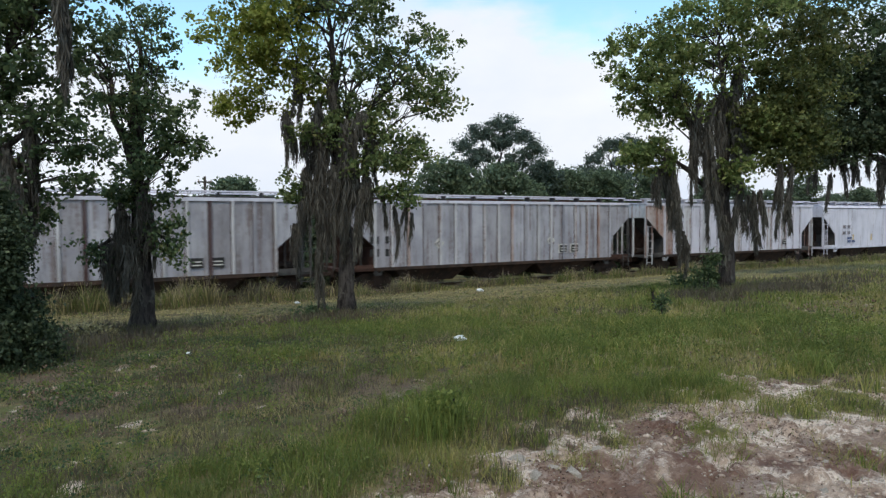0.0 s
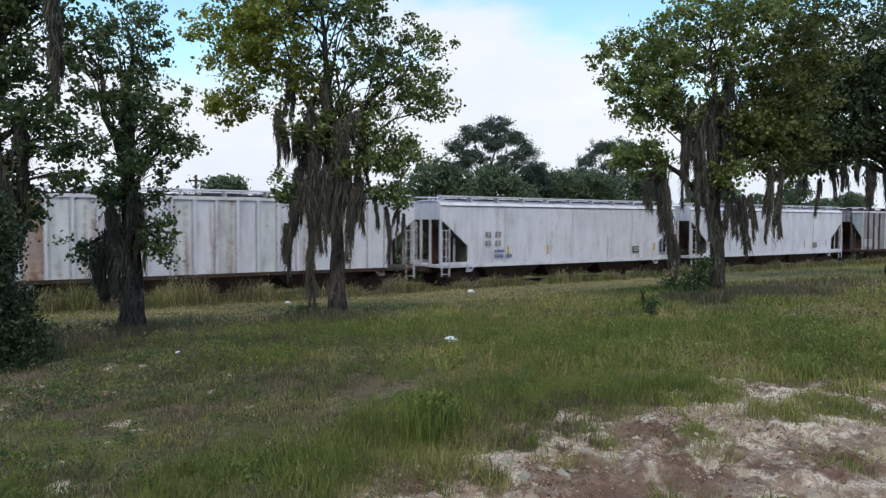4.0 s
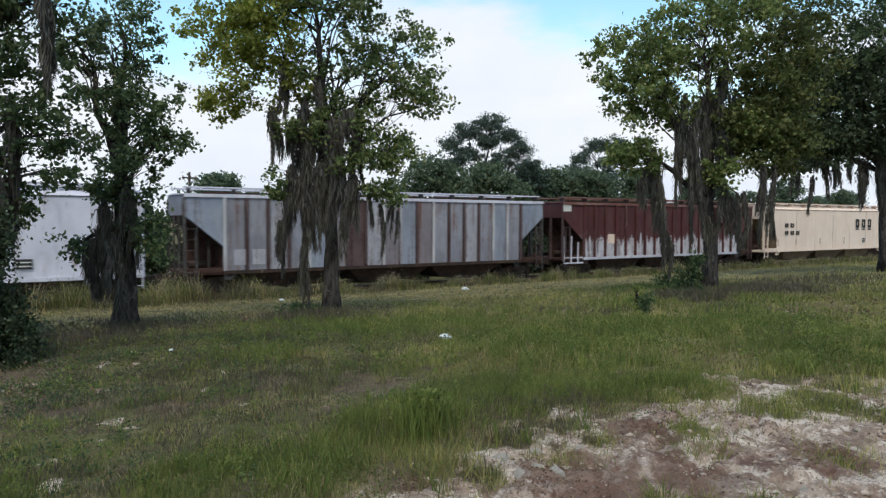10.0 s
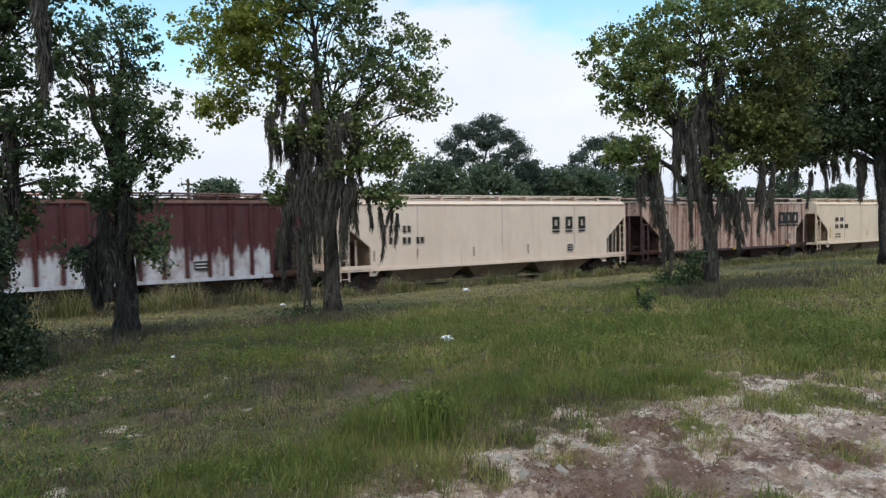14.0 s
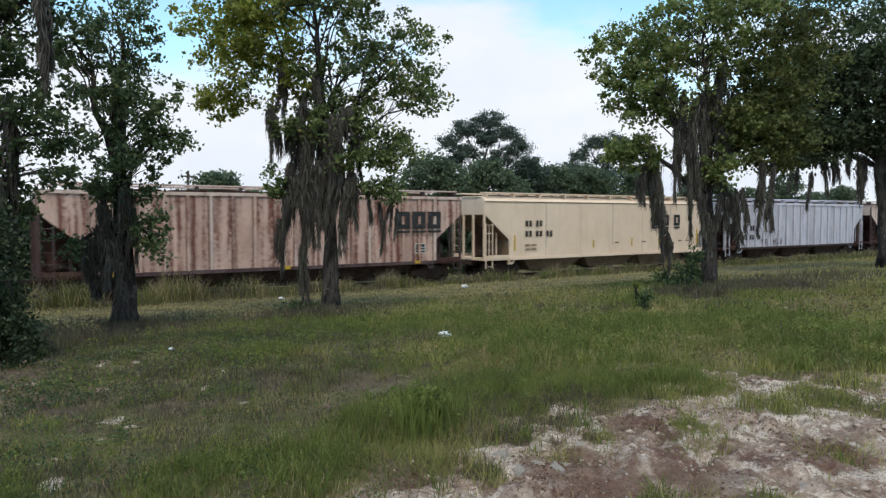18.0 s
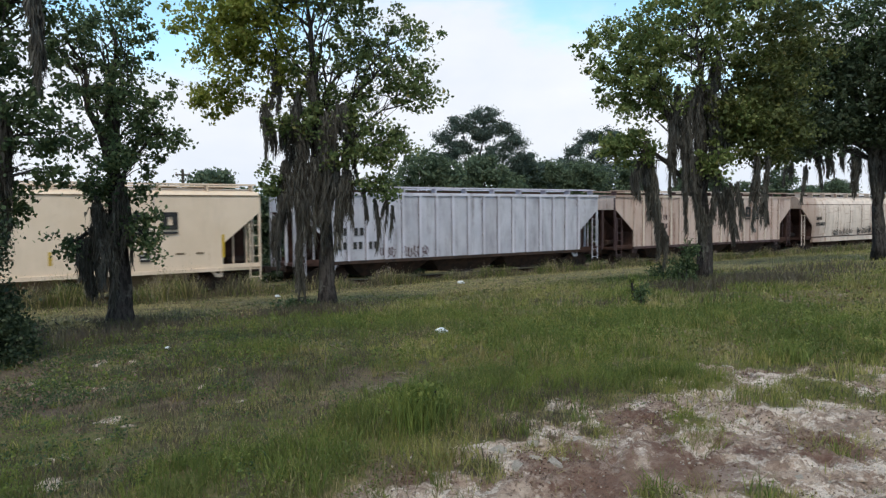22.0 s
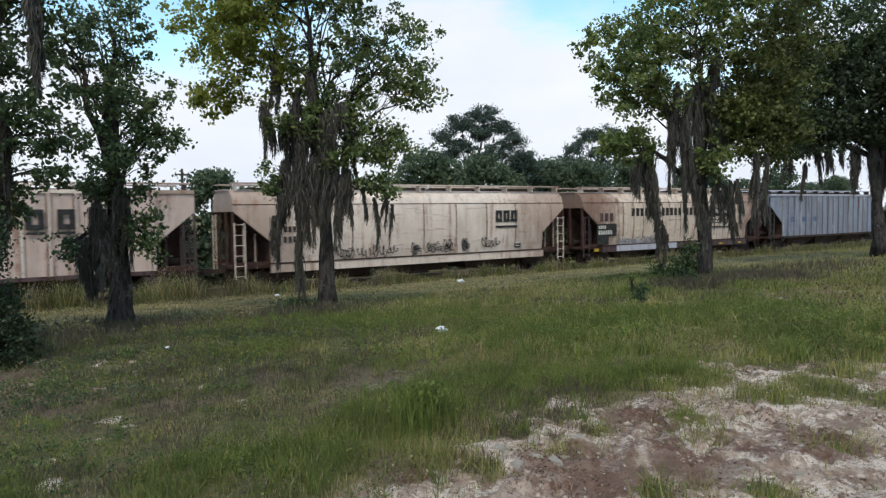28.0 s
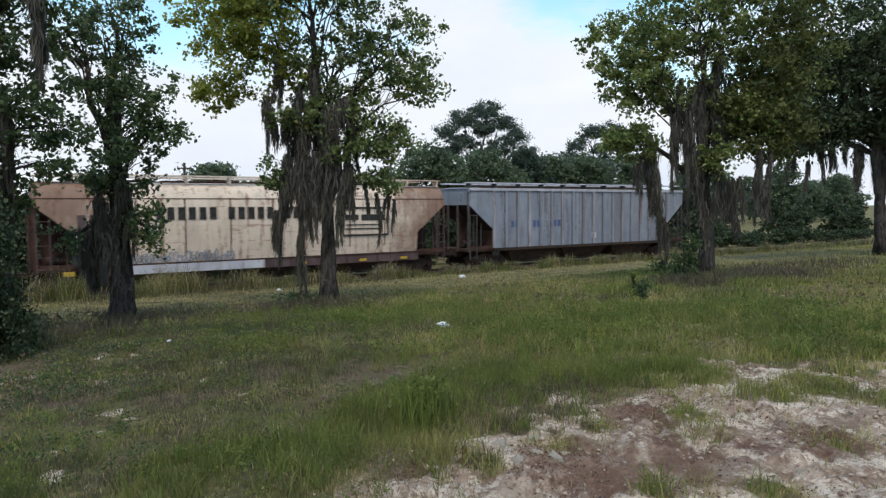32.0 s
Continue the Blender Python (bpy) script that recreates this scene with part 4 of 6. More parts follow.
    car, h, n = add_wagon(5, "grey and oxide-brown striped ribbed covered hopper wagon", P_PATCH_GREY, SLOPE_GREY, P_WHITE, ribs=17, slope=SLOPE_BROWN, sill_paint=STEEL_DARK,
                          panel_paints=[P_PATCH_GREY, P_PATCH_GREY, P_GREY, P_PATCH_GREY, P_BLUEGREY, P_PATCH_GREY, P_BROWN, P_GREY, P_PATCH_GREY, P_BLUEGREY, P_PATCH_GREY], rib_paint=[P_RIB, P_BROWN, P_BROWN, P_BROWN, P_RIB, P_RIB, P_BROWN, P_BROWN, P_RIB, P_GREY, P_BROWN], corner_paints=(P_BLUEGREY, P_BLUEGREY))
    for a in (0.1, 0.9):
        part("patch", Shape().box(-n + a, -n + a + 0.55, -1.515, -1.50, 1.35, 2.0), P_GREY, car, "pale repainted patch")
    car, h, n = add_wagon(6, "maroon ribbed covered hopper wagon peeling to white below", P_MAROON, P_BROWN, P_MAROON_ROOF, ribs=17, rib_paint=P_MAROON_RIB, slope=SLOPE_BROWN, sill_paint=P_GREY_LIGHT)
    data_box(car, n - 3.0, 1.45)
    part("patch", Shape().box(-n + 1.72, -n + 2.3, -1.515, -1.50, 1.9, 2.45), P_CREAM, car, "pale repainted patch")
    part("patch", Shape().box(-h - 0.01, -h + 0.6, -1.515, -1.50, 3.78, 4.16), MARK_WHITE, car, "bare white patch at the roof corner")
    frame_bars = Shape()
    for a in (0.05, 0.62, 1.15):
        frame_bars.box(-h + a - 0.03, -h + a + 0.03, -1.55, -1.49, 0.78, 2.35 if a < 1 else 2.0)
    for z in (0.82, 1.12):
        frame_bars.box(-h + 0.02, -h + 1.55, -1.545, -1.495, z - 0.035, z + 0.035)
    part("corner_frame", frame_bars, P_WHITE, car, "white-painted open steel corner frame")
    car, h, n = add_wagon(7, "cream smooth-sided covered hopper wagon with dark owner's mark", P_CREAM, P_CREAM, P_CREAM, style="smooth", slope=SLOPE_TAN, bay_paint=SLOPE_TAN)
    crest(car, 3.55, 2.74, 2.55, 0.70, gap=0.46)
    stencil(car, -6.9, 2.78, 0.32, (2, 2), MARK_BLACK)
    stencil(car, -6.9, 2.22, 0.32, (2, 2, 2), MARK_BLACK)
    for a in (-7.7, -5.3, -1.89, 1.78):
        part("reflector", Shape().box(a - 0.035, a + 0.035, -1.515, -1.50, 1.45, 1.95), SLOPE_TAN, car, "upright dark strip")
    data_box(car, 4.7, 1.5, 0.4, 0.36)
    car, h, n = add_wagon(8, "heavily rusted pink-beige ribbed covered hopper wagon", P_RUSTPINK, P_BROWN, P_PINK, ribs=17, rib_paint=[P_RUSTPINK, P_PINK, P_RUSTPINK, P_RUSTPINK], slope=SLOPE_BROWN, sill_paint=P_BROWN)
    crest(car, 5.5, 2.72, 2.56, 0.84, y=-1.592, gap=0.12, ink=0.36)
    part("data_frame", Shape().box(6.6, 7.2, -1.515, -1.50, 1.5, 2.0), MARK_WHITE, car, "white border of a data stencil")
    data_box(car, 6.65, 1.56, 0.5, 0.4, y=-1.52)
    for a in (-n + 0.3, -0.1, n - 0.9):
        part("reflector", Shape().box(a, a + 0.3, -1.60, -1.575, 1.02, 1.16), MARK_YELLOW, car, "yellow reflective strip")
    car, h, n = add_wagon(9, "pale yellow smooth-sided covered hopper wagon with dark owner's mark", P_YELLOW, P_YELLOW, P_YELLOW, style="smooth", slope=SLOPE_TAN, bay_paint=SLOPE_TAN)
    crest(car, 3.45, 2.74, 2.75, 0.70, gap=0.5)
    stencil(car, -6.85, 2.78, 0.32, (2, 2), MARK_BLACK)
    stencil(car, -6.85, 2.22, 0.32, (2, 2, 2), MARK_BLACK)
    stencil(car, -6.85, 1.70, 0.10, (4, 5), SLOPE_TAN)
    stencil(car, -6.85, 1.48, 0.10, (4, 5), SLOPE_TAN)
    for a, z0, z1 in ((-7.58, 1.45, 2.3), (8.0, 1.55, 2.5), (1.7, 1.5, 2.0), (4.25, 1.5, 2.0), (-1.6, 1.5, 1.95)):
        part("reflector", Shape().box(a - 0.055, a + 0.055, -1.515, -1.50, z0, z1), MARK_YELLOW, car, "upright yellow reflective strip")
    for a, w in ((2.6, 0.35), (6.1, 0.35), (6.9, 0.3), (0.2, 0.35)):
        part("stencil", Shape().box(a, a + w, -1.515, -1.50, 1.72, 1.80), SLOPE_TAN, car)
    data_box(car, 4.74, 1.5, 0.4, 0.36)
    car, h, n = add_wagon(10, "light grey ribbed covered hopper wagon with black stencils", P_GREY_LIGHT, P_GREY_LIGHT, P_WHITE, ribs=16, rib_paint=P_WHITE, slope=SLOPE_BROWN, sill_paint=STEEL_DARK)
    stencil(car, -n + 0.17, 2.30, 0.36, (2, 2), MARK_BLACK, y=-1.52)
    stencil(car, -n + 0.17, 1.66, 0.34, (2, 2, 2), MARK_BLACK, y=-1.52)
    for k, (a, w) in enumerate(((2.4, 0.8), (3.6, 0.9), (4.5, 0.6))):
        scrawl(car, P_BROWN, -n + a, 1.28, w, 0.35, 90 + k, y=-1.51)
    car, h, n = add_wagon(11, "stained pinkish-beige ribbed covered hopper wagon", P_PINK_LOW, P_BROWN, P_BONE, ribs=18, rib_paint=[P_PINK, P_BONE, P_PINK], slope=SLOPE_BROWN, sill_paint=P_BROWN)
    crest(car, 3.7, 2.84, 2.6, 0.74, y=-1.592, gap=0.42)
    data_box(car, 4.75, 1.72, 0.34, 0.3, y=-1.52)
    stencil(car, -n + 1.7, 2.75, 0.32, (2, 2), P_BROWN, y=-1.52)
    stencil(car, -n + 1.7, 2.2, 0.32, (2, 2), P_BROWN, y=-1.52)
    car, h, n = add_wagon(12, "bone-beige round-sided covered hopper wagon with dark scribbles", P_BONE, P_BONE, P_BONE, style="round", slope=SLOPE_BROWN, boards="rail")
    crest(car, 4.5, 2.72, 1.48, 0.62, y=-1.56, gap=0.08, underline=False, ink=0.42)
    part("logo_underline", Shape().box(4.5, 5.98, -1.565, -1.545, 2.42, 2.53), MARK_BLACK, car)
    for k, (a, w) in enumerate(((-4.6, 0.7), (-3.7, 1.1), (-2.5, 1.0), (-0.7, 0.5), (0.1, 1.0), (1.2, 0.5), (2.35, 0.35), (3.6, 1.15))):
        scrawl(car, MARK_BLACK, a, 1.2 + 0.03 * k, w, 0.42, 30 + k, y=-1.525)
    stencil(car, -n + 0.3, 2.5, 0.26, (4,), MARK_BLACK, y=-1.56)
    stencil(car, -n + 0.3, 2.05, 0.26, (6,), MARK_BLACK, y=-1.545)
    data_box(car, n - 1.76, 1.32, 0.45, 0.24, y=-1.50)
    car, h, n = add_wagon(13, "rust-streaked tan round-sided covered hopper wagon with lettering", P_TAN, P_BROWN, P_BONE, style="round", slope=SLOPE_BROWN, boards="rail", sill_paint=P_BROWN)
    stencil(car, -4.77, 2.88, 0.5, (6, 5, 6), MARK_BLACK, y=-1.56)
    stencil(car, -n - 0.5, 2.6, 0.5, (3,), P_BROWN, y=-1.56)
    part("number_panel", Shape().box(-7.75, -6.8, -1.55, -1.49, 1.2, 1.72).box(-7.75, -6.1, -1.55, -1.49, 1.72, 2.45), MARK_BLACK, car, "black panel with white number bars")
    stencil(car, -7.65, 2.16, 0.2, (4,), MARK_WHITE, y=-1.555)
    stencil(car, -7.65, 1.82, 0.24, (6,), MARK_WHITE, y=-1.555)
    x0, x1, z0, z1 = n - 3.84, n - 1.35, 2.0, 3.35
    part("emblem_frame", Shape().box(x0, x1, -1.565, -1.545, z1 - 0.08, z1).box(x0, x1, -1.565, -1.545, z0, z0 + 0.08).box(x0, x0 + 0.08, -1.565, -1.545, z0, z1).box(x1 - 0.08, x1, -1.565, -1.545, z0, z1), MARK_BLACK, car, "dark rounded emblem outline")
    for a, b, c, d in ((0.2, 0.9, 2.75, 3.0), (1.05, 2.29, 2.72, 3.0), (0.25, 2.09, 2.5, 2.55), (0.25, 1.99, 2.32, 2.37)):
        part("emblem_bar", Shape().box(x0 + a, x0 + b, -1.565, -1.545, c, d), MARK_BLACK, car)
    part("reflector", Shape().box(-8.05, -7.68, -1.60, -1.572, 0.83, 1.0), MARK_YELLOW, car, "yellow plate on the sill")
    for a in (1.1, 4.1, 6.3):
        part("reflector", Shape().box(a, a + 0.36, -1.60, -1.572, 0.83, 0.94), MARK_YELLOW, car, "yellow reflective strip")
    for k in range(5):
        scrawl(car, P_BLUEGREY, -n + 1.1 + 0.85 * k, 1.12, 0.85, 0.42, 60 + k, y=-1.50)
    part("sill_plate", Shape().box(-n + 0.9, -n + 6.6, -1.60, -1.572, 0.78, 1.12), P_GREY_LIGHT, car, "pale grey painted stretch of the sill")
    car, h, n = add_wagon(14, "blue-grey ribbed covered hopper wagon at the train's end", P_BLUEGREY, SLOPE_GREY, P_GREY_LIGHT, ribs=17, rib_paint=[P_GREY, P_BLUEGREY, P_PATCH_GREY], slope=SLOPE_BROWN, sill_paint=STEEL_DARK)
    for k in range(3):
        stencil(car, -n + 0.9 + 1.55 * k, 2.2, 0.36, (2,), MARK_BLUE, y=-1.52)
    part("patch", Shape().box(n - 6.4, n - 6.05, -1.515, -1.50, 1.45, 1.8), MARK_WHITE, car, "small white square plate")


train()

# ---- plants ----
FACING = -(90 - 56.65)


def leaves_mesh(name, centres, size, material, rng, droop=0.0):
    """One folded rhombus to a leaf, turned at random."""
    n = len(centres)
    d = rng.normal(size=(n, 3))
    d[:, 2] -= droop
    d /= np.linalg.norm(d, axis=1)[:, None]
    r = rng.normal(size=(n, 3))
    s = np.cross(d, r)
    s /= np.linalg.norm(s, axis=1)[:, None]
    nn = np.cross(d, s)
    L = (size * rng.uniform(0.65, 1.35, n))[:, None]
    a, c = centres - d * L * 0.5, centres + d * L * 0.5
    b = centres + s * L * 0.34 + nn * L * 0.08 - d * L * 0.05
    e = centres - s * L * 0.34 + nn * L * 0.08 - d * L * 0.05
    v = np.stack([a, b, c, e], 1).reshape(-1, 3)
    k = np.arange(n)[:, None] * 4
    t = np.concatenate([k + np.array([[0, 1, 2]]), k + np.array([[0, 2, 3]])], 1).reshape(-1, 3)
    return array_mesh(name, v, t, material)


def crown_points(lobes, rng, clump=0.26, per=16):
    """Leaf places in clumps that fill uneven lobes: (x, y, z, rx, ry, rz, clumps)."""
    out, hubs = [], []
    for x, y, z, rx, ry, rz, n in lobes:
        u = rng.normal(size=(n, 3))
        u /= np.linalg.norm(u, axis=1)[:, None]
        rad = rng.uniform(0.12, 1.0, n) ** 0.55
        rad *= 1 + 0.22 * np.sin(u[:, 0] * 5 + x * 3) * np.sin(u[:, 2] * 4 + z)
        c = u * rad[:, None] * np.array([rx, ry, rz]) + np.array([x, y, z])
        hubs.append(c)
        k = rng.poisson(per, n) + 2
        idx = np.repeat(np.arange(n), k)
        spread = clump * rng.uniform(0.5, 1.5, n)[idx][:, None]
        out.append(c[idx] + rng.normal(size=(len(idx), 3)) * spread * np.array([0.6, 0.6, 0.42]))
    return np.concatenate(out), np.concatenate(hubs)


def moss_shape(rng, x, y, z, width, length, strands):
    """A hanging beard of grey moss: a ragged tapering column of short drooping ribbons that ends in a few thin tails."""
    seg = 2
    r0 = 0.035 + 0.58 * width
    n = int((150 + 9 * strands * width ** 0.5) * (0.45 + 0.55 * min(length, 3.5)))
    tails = 2 + int(r0 * 16)
    k = rng.integers(0, tails, n)
    tx, ty = rng.normal(size=tails) * r0 * 0.55, rng.normal(size=tails) * r0 * 0.55
    tl = length * rng.uniform(0.55, 1.0, tails)
    tl[0] = length
    drop = rng.uniform(0, 1.0, n) ** 1.1
    part_way = np.clip(drop * 1.15, 0, 1)
    lump = 0.75 + 0.3 * np.sin(drop * 8.0 + k * 1.9) + 0.15 * np.sin(drop * 19.0 + k)
    rad = r0 * (0.34 + 0.75 * np.sin(np.pi * np.clip(drop * 0.78 + 0.08, 0, 1))) * (1 - 0.82 * part_way ** 1.6) * lump
    crook = 0.05 * np.sin(drop * 3.2 + x * 5.0) * min(length, 1.6)
    px = x + crook + tx[k] * (0.25 + 0.95 * part_way) + rng.normal(size=n) * rad * 0.55
    py = y + ty[k] * (0.5 + 0.7 * part_way) + rng.normal(size=n) * rad * 0.55
    pz = z - drop * tl[k] - (rng.uniform(0, 0.2, tails) * length)[k] * (1 - drop)
    L = rng.uniform(0.10, 0.34, n) * (0.5 + 0.5 * min(length, 1.5))
    w = rng.uniform(0.008, 0.022, n)
    lean_x, lean_y = rng.normal(size=n) * 0.13, rng.normal(size=n) * 0.13
    a = rng.uniform(0, np.pi, n)
    V = []
    for i in range(seg + 1):
        f = i / seg
        ww = w * (1 - 0.8 * f) * (1 + 0.5 * np.sin(i * 2.3 + a * 3))
        ox = px + (lean_x * f + 0.10 * np.sin(a * 2 + i * 2.3) * f) * L
        oy = py + lean_y * f * L
        V += [np.stack([ox - np.cos(a) * ww, oy - np.sin(a) * ww, pz - L * f], -1), np.stack([ox + np.cos(a) * ww, oy + np.sin(a) * ww, pz - L * f], -1)]
    v = np.stack(V, 1).reshape(-1, 3)
    base = (np.arange(n) * 2 * (seg + 1))[:, None, None]
    quad = np.array([[2 * i, 2 * i + 1, 2 * i + 3, 2 * i + 2] for i in range(seg)])[None]
    return array_mesh("moss", v, (base + quad).reshape(-1, 4), MOSS)


def ropes(seed, n, x0, x1, z0, z1, l0, l1, k=70, w=0.05):
    """A row of moss beards of uneven heights and lengths."""
    r = random.Random(seed)
    return [(x0 + (x1 - x0) * (i + r.uniform(0.1, 0.9)) / n, r.uniform(-0.45, 0.15), r.uniform(z0, z1), w * r.uniform(0.6, 1.7), r.uniform(l0, l1), int(k * r.uniform(0.6, 1.4))) for i in range(n)]


def crooked(rng, a, b, n=5, amount=0.12):
    a, b = np.array(a, float), np.array(b, float)
    d = np.linalg.norm(b - a)
    pts = []
    for i in range(n + 1):
        f = i / n
        p = a + (b - a) * f
        p[2] += 0.12 * d * math.sin(math.pi * f)
        if 0 < i < n:
            p += rng.normal(size=3) * amount * d / n
        pts.append(tuple(p))
    return pts


def tree(label, at, trunk_r, fork, lobes, leaf, leaf_size, seed, moss=(), lean=(0.0, 0.0), category="tree", per=16, clump=0.26, extra_lobes=None, extra_leaf=None, twigs=5):
    """A tree at a place on the ground; its x runs across the view of the clearing. fork: the height of the first fork."""
    rng = np.random.default_rng(seed)
    t = tagged(new("tree"), label, category)
    t.matrix_world = pose(*site(*at), float(land(at[0], at[1])) - 0.06, 0, 0, FACING)
    top = max(l[2] for l in lobes)
    s = Shape()
    path, rad = [], []
    n = 9
    for i in range(n + 1):
        f = i / n
        z = f * (fork + 0.55 * (top - fork))
        path.append((lean[0] * z + 0.06 * math.sin(z * 1.3 + seed), lean[1] * z + 0.06 * math.cos(z * 1.7 + seed), z))
        flare = 0.8 * math.exp(-z * 4.0)
        rad.append(trunk_r * (1 + 0.35 * flare) * (1 - 0.8 * f ** 0.8))
    s.tube(path, rad, 14)
    s.v = [(x + 0.14 * trunk_r * math.sin(5 * math.atan2(y, x) + 2 * z + seed) + 0.05 * trunk_r * math.sin(z * 19 + x * 30), y, z) for x, y, z in s.v]
    part("trunk", s, BARK, t, smooth=True)
    pts, hubs = crown_points(lobes, rng, clump, per)
    for k, (x, y, z, rx, ry, rz, cl) in enumerate(lobes):
        hf = fork * 0.85 + (0.3 * max(0.0, z - fork)) * rng.uniform(0.4, 1.0)
        root = (lean[0] * hf, lean[1] * hf, min(hf, path[-1][2]))
        limb = Shape()
        main = crooked(rng, root, (x, y, z), 6)
        r0 = trunk_r * rng.uniform(0.2, 0.3) * (1.7 if k < 3 else 1.0)
        limb.tube(main, [r0 * (1 - 0.8 * i / 6) for i in range(7)], 7)
        near = hubs[np.argsort(np.linalg.norm((hubs - np.array([x, y, z])) / np.array([rx, ry, rz]), axis=1))[: max(8, cl)]]
        for _ in range(int(twigs * (rx + 0.6))):
            h = near[rng.integers(len(near))]
            b = main[int(rng.integers(2, 7))]
            limb.tube(crooked(rng, b, h, 3, 0.2), [r0 * 0.22, r0 * 0.16, r0 * 0.10, r0 * 0.04], 4, False)
        part("limb", limb, BARK, t)
    piece("crown", leaves_mesh("crown", pts, leaf_size, leaf, rng), t)
    if extra_lobes:
        pts, hubs = crown_points(extra_lobes, rng, clump, per)
        piece("crown", leaves_mesh("crown", pts, leaf_size, extra_leaf, rng), t, label="differently tinted side of the crown")
    for x, y, z, w, ln, k in moss:
        tagged(piece("moss", moss_shape(rng, x, y, z, w, ln, k), t, label="hanging grey moss"), kind="stuff")
    return t


def near_trees():
    tree("leafy tree hung with grey moss at the clearing's middle", (3.77, 13.34), 0.235, 3.5,
         [(-0.4, 0, 8.1, 2.2, 1.8, 1.3, 120), (1.5, 0.2, 6.7, 1.45, 1.4, 1.4, 68), (0.1, 0.3, 6.1, 1.5, 1.4, 0.9, 44), (2.2, 0, 5.5, 0.7, 0.8, 0.5, 24),
          (1.35, -0.2, 4.2, 0.8, 0.8, 0.62, 46), (-1.3, -0.3, 3.35, 0.4, 0.4, 0.4, 12), (1.2, -0.4, 3.2, 0.5, 0.4, 0.4, 14), (0.6, 0.1, 4.9, 0.8, 0.7, 0.6, 24), (-0.2, 0.3, 5.4, 1.2, 1.0, 0.5, 22), (-0.6, -0.4, 4.75, 0.9, 0.5, 0.4, 20), (0.3, -0.4, 3.9, 0.6, 0.4, 0.35, 12), (-2.6, 0, 8.6, 0.9, 0.9, 0.9, 30)],
         LEAF_OAK, 0.105, 11, per=42, clump=0.20, twigs=13,
         moss=[(-1.45, -0.3, 5.35, 0.17, 1.35, 160), (-1.25, -0.3, 6.5, 0.10, 1.4, 120), (-1.05, -0.3, 3.95, 0.22, 2.4, 240), (-1.3, -0.25, 2.5, 0.13, 1.25, 140), (-0.64, -0.35, 4.8, 0.07, 4.45, 240),
               (-0.68, -0.3, 2.3, 0.05, 1.9, 130), (-0.55, -0.3, 4.8, 0.22, 2.9, 260), (-0.3, -0.3, 4.0, 0.16, 2.1, 200), (0.0, -0.3, 4.7, 0.17, 2.3, 200), (-0.15, -0.3, 3.2, 0.12, 1.5, 160), (-0.7, -0.2, 5.6, 0.16, 1.9, 160),
               (0.35, -0.3, 3.5, 0.12, 1.8, 170), (0.57, -0.3, 3.6, 0.10, 1.25, 130), (0.15, -0.2, 3.9, 0.16, 1.6, 160), (1.2, -0.3, 2.95, 0.03, 1.25, 110), (1.45, -0.3, 3.0, 0.02, 0.8, 70), (1.58, -0.3, 2.75, 0.02, 0.75, 70), (0.95, -0.3, 3.2, 0.03, 0.8, 70), (-0.3, -0.25, 6.2, 0.10, 1.2, 90)] + ropes(31, 7, -1.1, 0.7, 4.6, 5.4, 1.0, 1.9, 130, 0.14) + ropes(32, 6, -0.9, 0.75, 3.4, 4.2, 0.9, 1.6, 130, 0.12),
         extra_lobes=[(-2.5, -0.2, 6.9, 1.25, 1.3, 1.35, 105), (-2.7, 0, 5.4, 0.85, 0.8, 0.42, 30), (-1.5, -0.4, 7.4, 1.0, 1.0, 1.0, 60), (-1.3, 0.2, 6.1, 1.1, 1.0, 0.8, 40)], extra_leaf=LEAF_GOLD, lean=(-0.06, 0))
    tree("slim leafy tree with a dark mossy trunk", (-0.84, 13.43), 0.27, 2.6,
         [(0.0, 0, 6.6, 1.0, 1.0, 1.0, 46), (-0.1, 0, 5.3, 1.3, 1.2, 1.0, 78), (-0.9, 0, 6.2, 0.7, 0.7, 0.8, 30), (0.1, 0, 4.1, 1.15, 1.1, 0.8, 54), (0.9, 0, 4.4, 0.5, 0.5, 0.5, 20), (-1.0, -0.1, 1.95, 0.45, 0.4, 0.35, 11), (0.65, -0.2, 2.15, 0.5, 0.4, 0.6, 22), (-0.5, 0.2, 3.2, 0.5, 0.5, 0.4, 16), (0.15, -0.1, 3.0, 0.55, 0.45, 0.4, 20)],
         LEAF_TEAL, 0.095, 12, per=38, clump=0.18, twigs=12,
         moss=[(-0.52, -0.2, 2.15, 0.16, 1.2, 420), (-0.55, -0.2, 1.4, 0.04, 0.5, 60), (-0.2, -0.25, 3.1, 0.18, 1.7, 260), (0.14, -0.25, 3.3, 0.16, 1.5, 220), (-0.05, -0.3, 2.3, 0.14, 1.5, 200), (0.3, -0.2, 2.6, 0.08, 1.0, 110), (-0.35, -0.2, 2.4, 0.10, 1.2, 120)])
